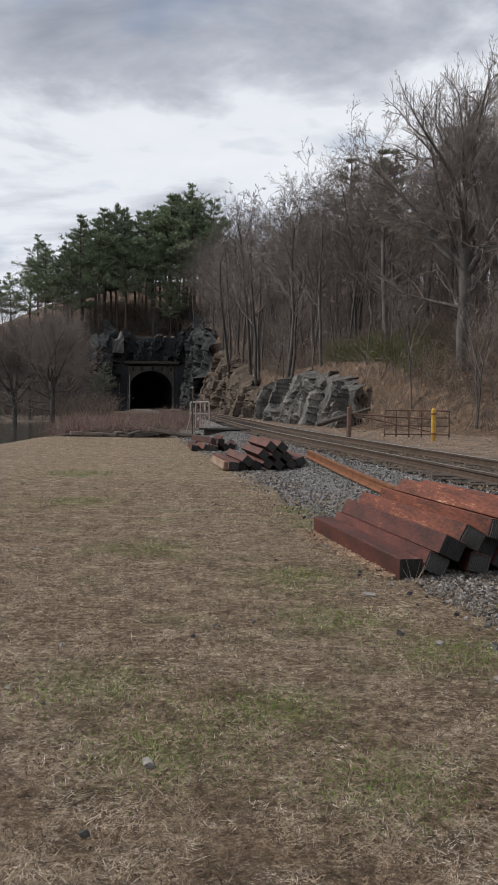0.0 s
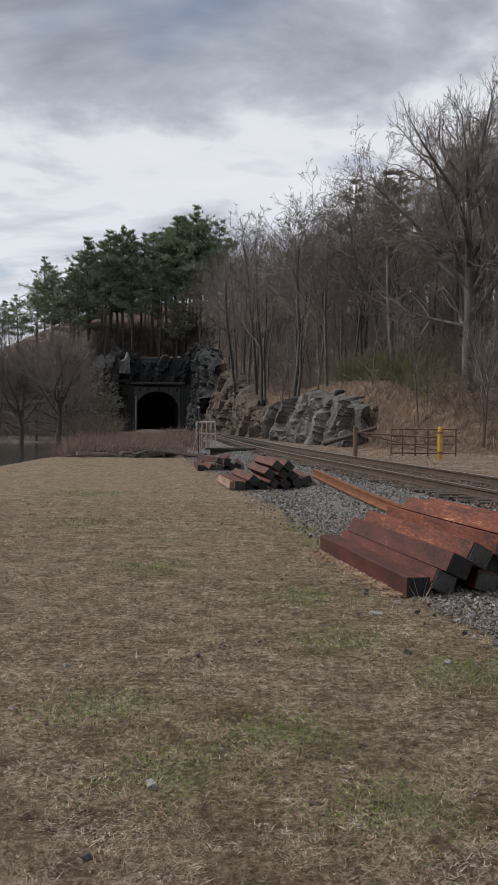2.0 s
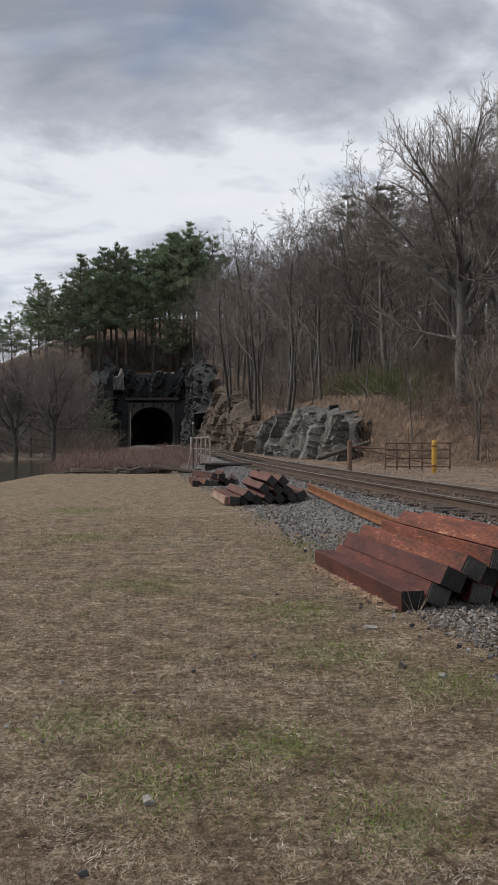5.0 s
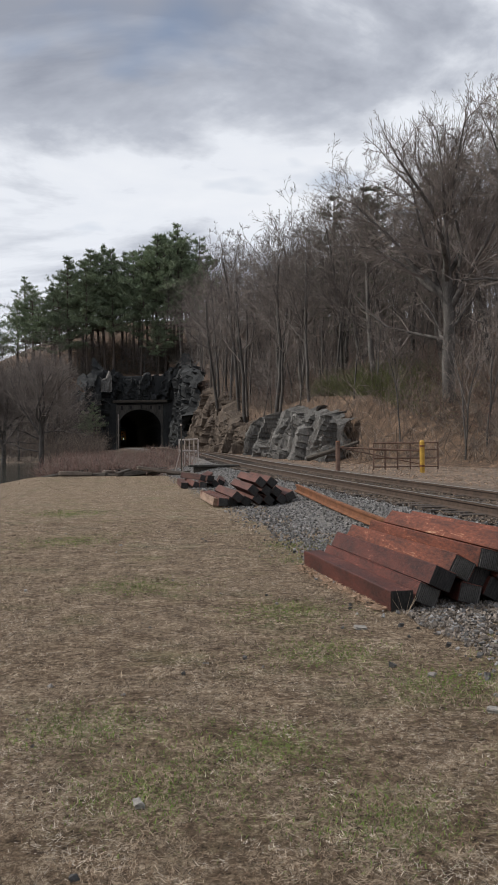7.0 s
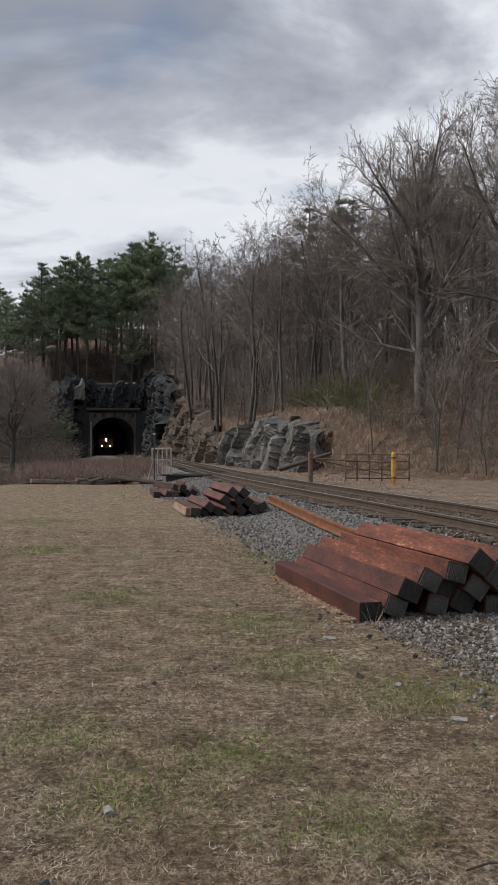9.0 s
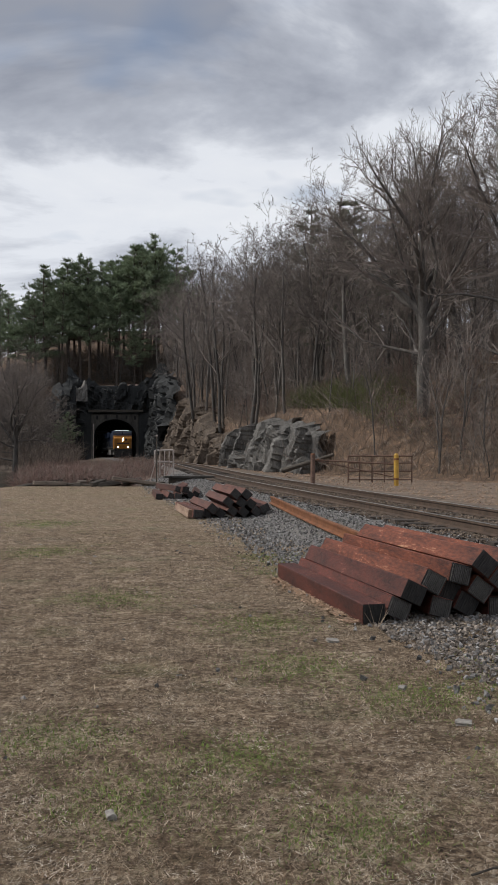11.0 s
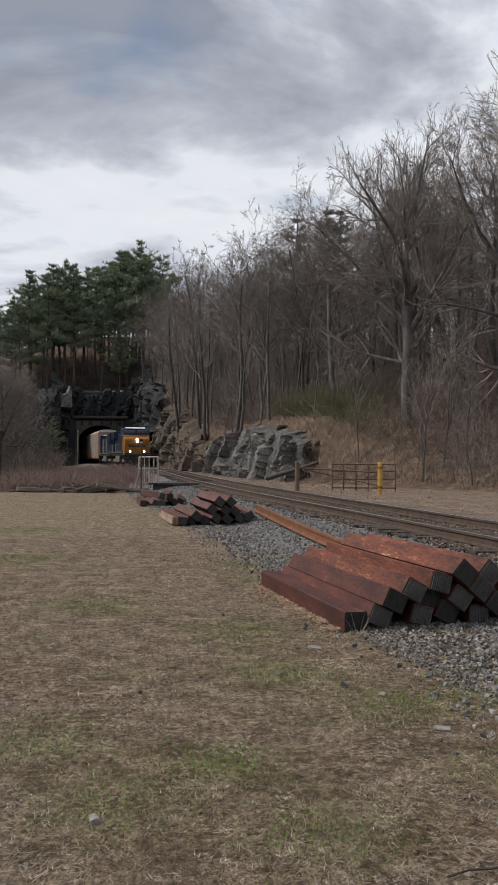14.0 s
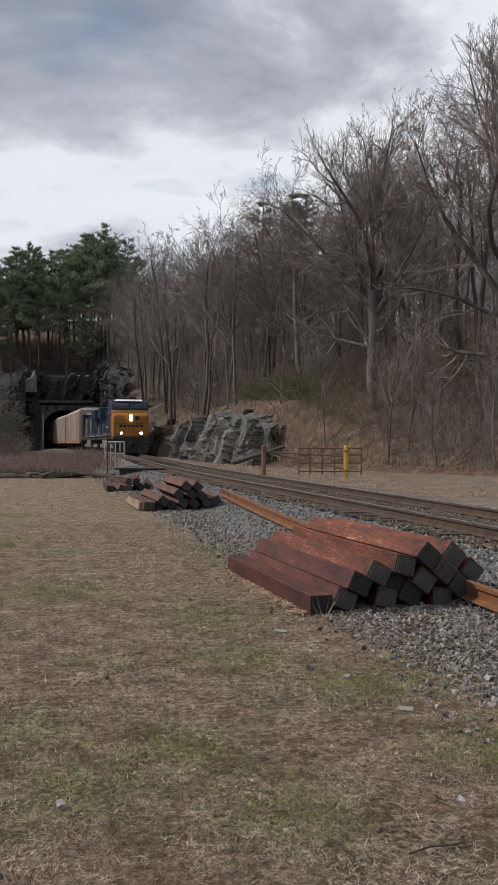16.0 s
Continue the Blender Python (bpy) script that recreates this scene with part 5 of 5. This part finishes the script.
def locomotive(lit):
    """Front towards -y at y = 0, rails at z = 0, 22.3 m long."""
    root = empty("diesel_locomotive")
    part("underframe", box_bm(0, 11.2, 1.45, 2.9, 21.2, 0.34, bevel=0.04), M_l_black, root)
    part("walkway", box_bm(0, 12.2, 1.66, 3.14, 19.4, 0.10, bevel=0.02), M_l_grey, root, "pale grey walkway edge")
    part("nose", prism([(0.55, 1.42), (0.55, 3.05), (0.62, 3.28), (0.95, 3.46), (2.3, 3.56), (2.3, 1.42)], 1.50, 0.13), M_l_yellow, root, "orange-yellow short nose")
    cab = part("cab", prism([(1.7, 3.3), (1.50, 3.45), (1.98, 4.34), (2.25, 4.55), (4.6, 4.60), (4.6, 1.70), (2.3, 1.70), (2.3, 3.3)], 1.60, 0.10), M_l_blue, root, "dark blue cab")
    part("cab_front", prism([(1.36, 1.75), (1.36, 3.55), (1.58, 3.72), (2.26, 3.72), (2.26, 1.75)], 1.57, 0.07), M_l_yellow, cab, "orange-yellow cab front")
    part("cab_roof", prism([(1.95, 4.50), (2.3, 4.66), (4.5, 4.68), (4.6, 4.56)], 1.12, 0.03), M_l_white, cab, "pale cab roof")
    for side in (-1, 1):
        m = pose(side * 0.76, 1.76, 4.02, -61, 0, 0)
        bm = bmesh.new()
        add_box(bm, 0, 0, 0, 1.30, 0.56, 0.06, m=m, bevel=0.02)
        part("windscreen", bm, M_l_glass, cab, "windscreen coloured like the sky it reflects")
        for y in (2.75, 3.75):
            part("side_window", box_bm(side * 1.605, y, 3.80, 0.04, 0.75, 0.72, bevel=0.01), M_l_glass, cab, "side window coloured like the sky it reflects")
        part("grab_iron", tube_bm((side * 0.30, 0.50, 2.55), (side * 1.30, 0.50, 2.62), 0.02, n=6), M_l_black, root)
        part("ditch_light", tube_bm((side * 0.83, 0.40, 1.76), (side * 0.83, 0.56, 1.76), 0.115, n=12), G_ditch if lit else M_l_glass, root, "lit ditch light" if lit else "ditch light")
        part("ditch_light_housing", tube_bm((side * 0.83, 0.44, 1.76), (side * 0.83, 0.60, 1.76), 0.16, n=12), M_l_black, root)
        part("front_step", box_bm(side * 1.25, 0.45, 1.0, 0.45, 0.5, 1.1, bevel=0.03), M_l_black, root)
        for z in (0.7, 1.05, 1.4):
            part("step_tread", box_bm(side * 1.28, 0.2, z, 0.5, 0.10, 0.04), M_l_grey, root)
        part("front_handrail", tube_bm((side * 1.42, 0.25, 1.7), (side * 1.42, 0.25, 2.75), 0.025, n=6), M_l_grey, root)
        part("side_handrail", tube_bm((side * 1.46, 4.8, 2.70), (side * 1.46, 21.4, 2.70), 0.022, n=6), M_l_grey, root)
        for i in range(10):
            y = 4.9 + i * 1.82
            part("stanchion", tube_bm((side * 1.46, y, 1.7), (side * 1.46, y, 2.70), 0.02, n=6), M_l_grey, root)
    part("headlight", tube_bm((0, 0.60, 3.20), (0, 0.44, 3.18), 0.14, n=12), G_head if lit else M_l_glass, root, "bright lit headlight" if lit else "headlight")
    part("headlight", tube_bm((0, 0.60, 2.92), (0, 0.44, 2.90), 0.14, n=12), G_head if lit else M_l_glass, root, "bright lit headlight" if lit else "headlight")
    part("headlight_housing", box_bm(0, 0.60, 3.05, 0.40, 0.22, 0.66, bevel=0.05), M_l_yellow, root)
    part("number_box", box_bm(0.50, 0.56, 3.02, 0.34, 0.14, 0.34, bevel=0.02), M_l_black, root, "dark number box")
    # plain dark shapes where the nose carries its emblem
    for x in (-0.86, -0.52, -0.18, 0.18, 0.52, 0.86):
        part("nose_emblem", box_bm(x, 0.535, 2.36, 0.26, 0.03, 0.20, bevel=0.01), M_l_blue, root, "dark blue emblem bar")
    part("nose_door", box_bm(0.98, 0.54, 2.3, 0.5, 0.03, 1.15, bevel=0.02), M_l_yellow, root)
    part("plough", prism([(0.10, 0.12), (0.25, 0.95), (0.6, 0.95), (0.6, 0.12)], 1.38, 0.03), M_l_black, root, "black snow plough")
    part("buffer_beam", box_bm(0, 0.42, 1.02, 3.1, 0.25, 0.75, bevel=0.04), M_l_black, root)
    part("coupler", box_bm(0, 0.05, 0.9, 0.3, 0.7, 0.3, bevel=0.05), M_l_black, root)
    part("hood", prism([(4.62, 1.70), (4.62, 4.2), (8.6, 4.25), (20.6, 4.25), (21.3, 4.0), (21.3, 1.70)], 0.92, 0.08), M_l_blue, root, "dark blue long hood")
    for side in (-1, 1):
        part("hood_stripe", box_bm(side * 0.925, 12.6, 2.3, 0.03, 15.6, 0.9, bevel=0.01), M_l_grey, root, "grimy grey lower hood side")
        for i in range(9):
            part("hood_door", box_bm(side * 0.95, 5.8 + i * 1.55, 2.95, 0.03, 1.3, 2.0, bevel=0.01), M_l_grey if i < 3 else M_l_blue, root)
    part("radiator", prism([(16.2, 3.55), (16.2, 4.52), (20.9, 4.52), (20.9, 3.55)], 1.48, 0.08), M_l_blue, root, "wide dark radiator housing")
    part("exhaust", box_bm(0, 12, 4.4, 0.9, 1.2, 0.3, bevel=0.05), M_l_black, root)
    part("inverter_box", prism([(4.7, 1.75), (4.7, 3.95), (7.2, 3.95), (7.2, 1.75)], 1.30, 0.05), M_l_grey, root)
    part("horn", box_bm(0.2, 9.0, 4.42, 0.5, 0.35, 0.22, bevel=0.03), M_l_black, root)
    part("fuel_tank", prism([(8.2, 0.45), (8.0, 1.3), (14.2, 1.3), (14.0, 0.45)], 1.42, 0.1), M_l_grey, root, "grimy grey fuel tank")
    bogie(root, 4.1)
    bogie(root, 18.0)
    return root


def autorack():
    """Tall enclosed car carrier, front at y = 0, 27.5 m long."""
    root = empty("autorack_wagon")
    bm = bmesh.new()
    half, out = 1.55, []
    prof = [(-half, 1.0), (-half, 5.25), (-1.25, 5.62), (-0.6, 5.78), (0.6, 5.78), (1.25, 5.62), (half, 5.25), (half, 1.0)]
    a = [bm.verts.new((x, 0.8, z)) for x, z in prof]
    b = [bm.verts.new((x, 26.7, z)) for x, z in prof]
    bm.faces.new(a)
    bm.faces.new(b[::-1])
    for i in range(len(prof)):
        j = (i + 1) % len(prof)
        bm.faces.new((a[j], a[i], b[i], b[j]))
    bmesh.ops.recalc_face_normals(bm, faces=bm.faces)
    body = part("body", bm, M_car, root)
    for side in (-1, 1):
        for i in range(17):
            part("side_post", box_bm(side * 1.575, 0.95 + i * 1.6, 3.1, 0.06, 0.14, 4.2), M_car_rust if i in (0, 16) else M_car, root)
        part("sill", box_bm(side * 1.57, 13.7, 1.05, 0.1, 26, 0.3, bevel=0.02), M_car_rust, root, "brown rusted sill")
        part("end_door", box_bm(side * 0.74, 0.77, 3.2, 1.4, 0.06, 3.9, bevel=0.02), M_car, root)
        for i in range(8):
            part("ladder_rung", box_bm(side * 1.3, 0.70, 1.6 + i * 0.42, 0.34, 0.04, 0.04), M_car_rust, root)
    part("roof_edge", box_bm(0, 0.78, 5.45, 2.6, 0.08, 0.3, bevel=0.05), M_l_white, root)
    part("coupler", box_bm(0, 0.2, 0.9, 0.3, 1.2, 0.3, bevel=0.05), M_l_black, root)
    for y in (3.2, 24.3):
        b = part("bogie", box_bm(0, y, 0.55, 2.2, 2.6, 0.3, bevel=0.05), M_l_black, root)
        for ax in (-0.85, 0.85):
            bm = bmesh.new()
            for side in (-1, 1):
                add_tube(bm, (side * 0.70, y + ax, 0.42), (side * 0.84, y + ax, 0.42), 0.42, n=18)
            part("wheelset", bm, M_l_black, b)
    return root


lead = tagged(locomotive(True), "dark blue and orange diesel locomotive with lit headlights", "locomotive", "train")
second = tagged(locomotive(False), "dark blue and orange trailing diesel locomotive", "locomotive", "train")
rack = tagged(autorack(), "tall weathered grey enclosed autorack wagon", "railway wagon", "train")
rack2 = copy_thing(rack, pose(0, 0, 0))
rack3 = copy_thing(rack, pose(0, 0, 0))

# distance along the track
ARC_Y = np.arange(40, 478, 0.5)
ARC_S = np.concatenate([[0], np.cumsum(np.hypot(np.diff(ARC_Y), np.diff(track_x(ARC_Y))))])


def on_track(s):
    y = float(np.interp(s, ARC_S, ARC_Y))
    return Vector((float(track_x(y)), y, float(rail_z(y))))


def vehicle_pose(s, length):
    a, b = on_track(s + 0.18 * length), on_track(s + 0.82 * length)
    d = (b - a).normalized()
    p = a - d * 0.18 * length
    return pose(p.x, p.y, p.z, math.degrees(math.asin(d.z)), 0, -math.degrees(math.atan2(d.x, d.y)))


def motions():
    speed = 15.3
    s_end = float(np.interp(73.8, ARC_Y, ARC_S))
    for ob, back, length in ((lead, 0, 22.3), (second, 22.4, 22.3), (rack, 44.9, 27.5), (rack2, 72.5, 27.5), (rack3, 100.1, 27.5)):
        turn = pose(0, length, 0, 0, 0, 180) if ob is second else pose(0, 0, 0)   # the trailing engine runs backwards
        rows = [(t, vehicle_pose(s_end + (16 - t) * speed + back, length) @ turn) for t in [0.5 * i for i in range(33)]]
        walk(ob, rows)


motions()
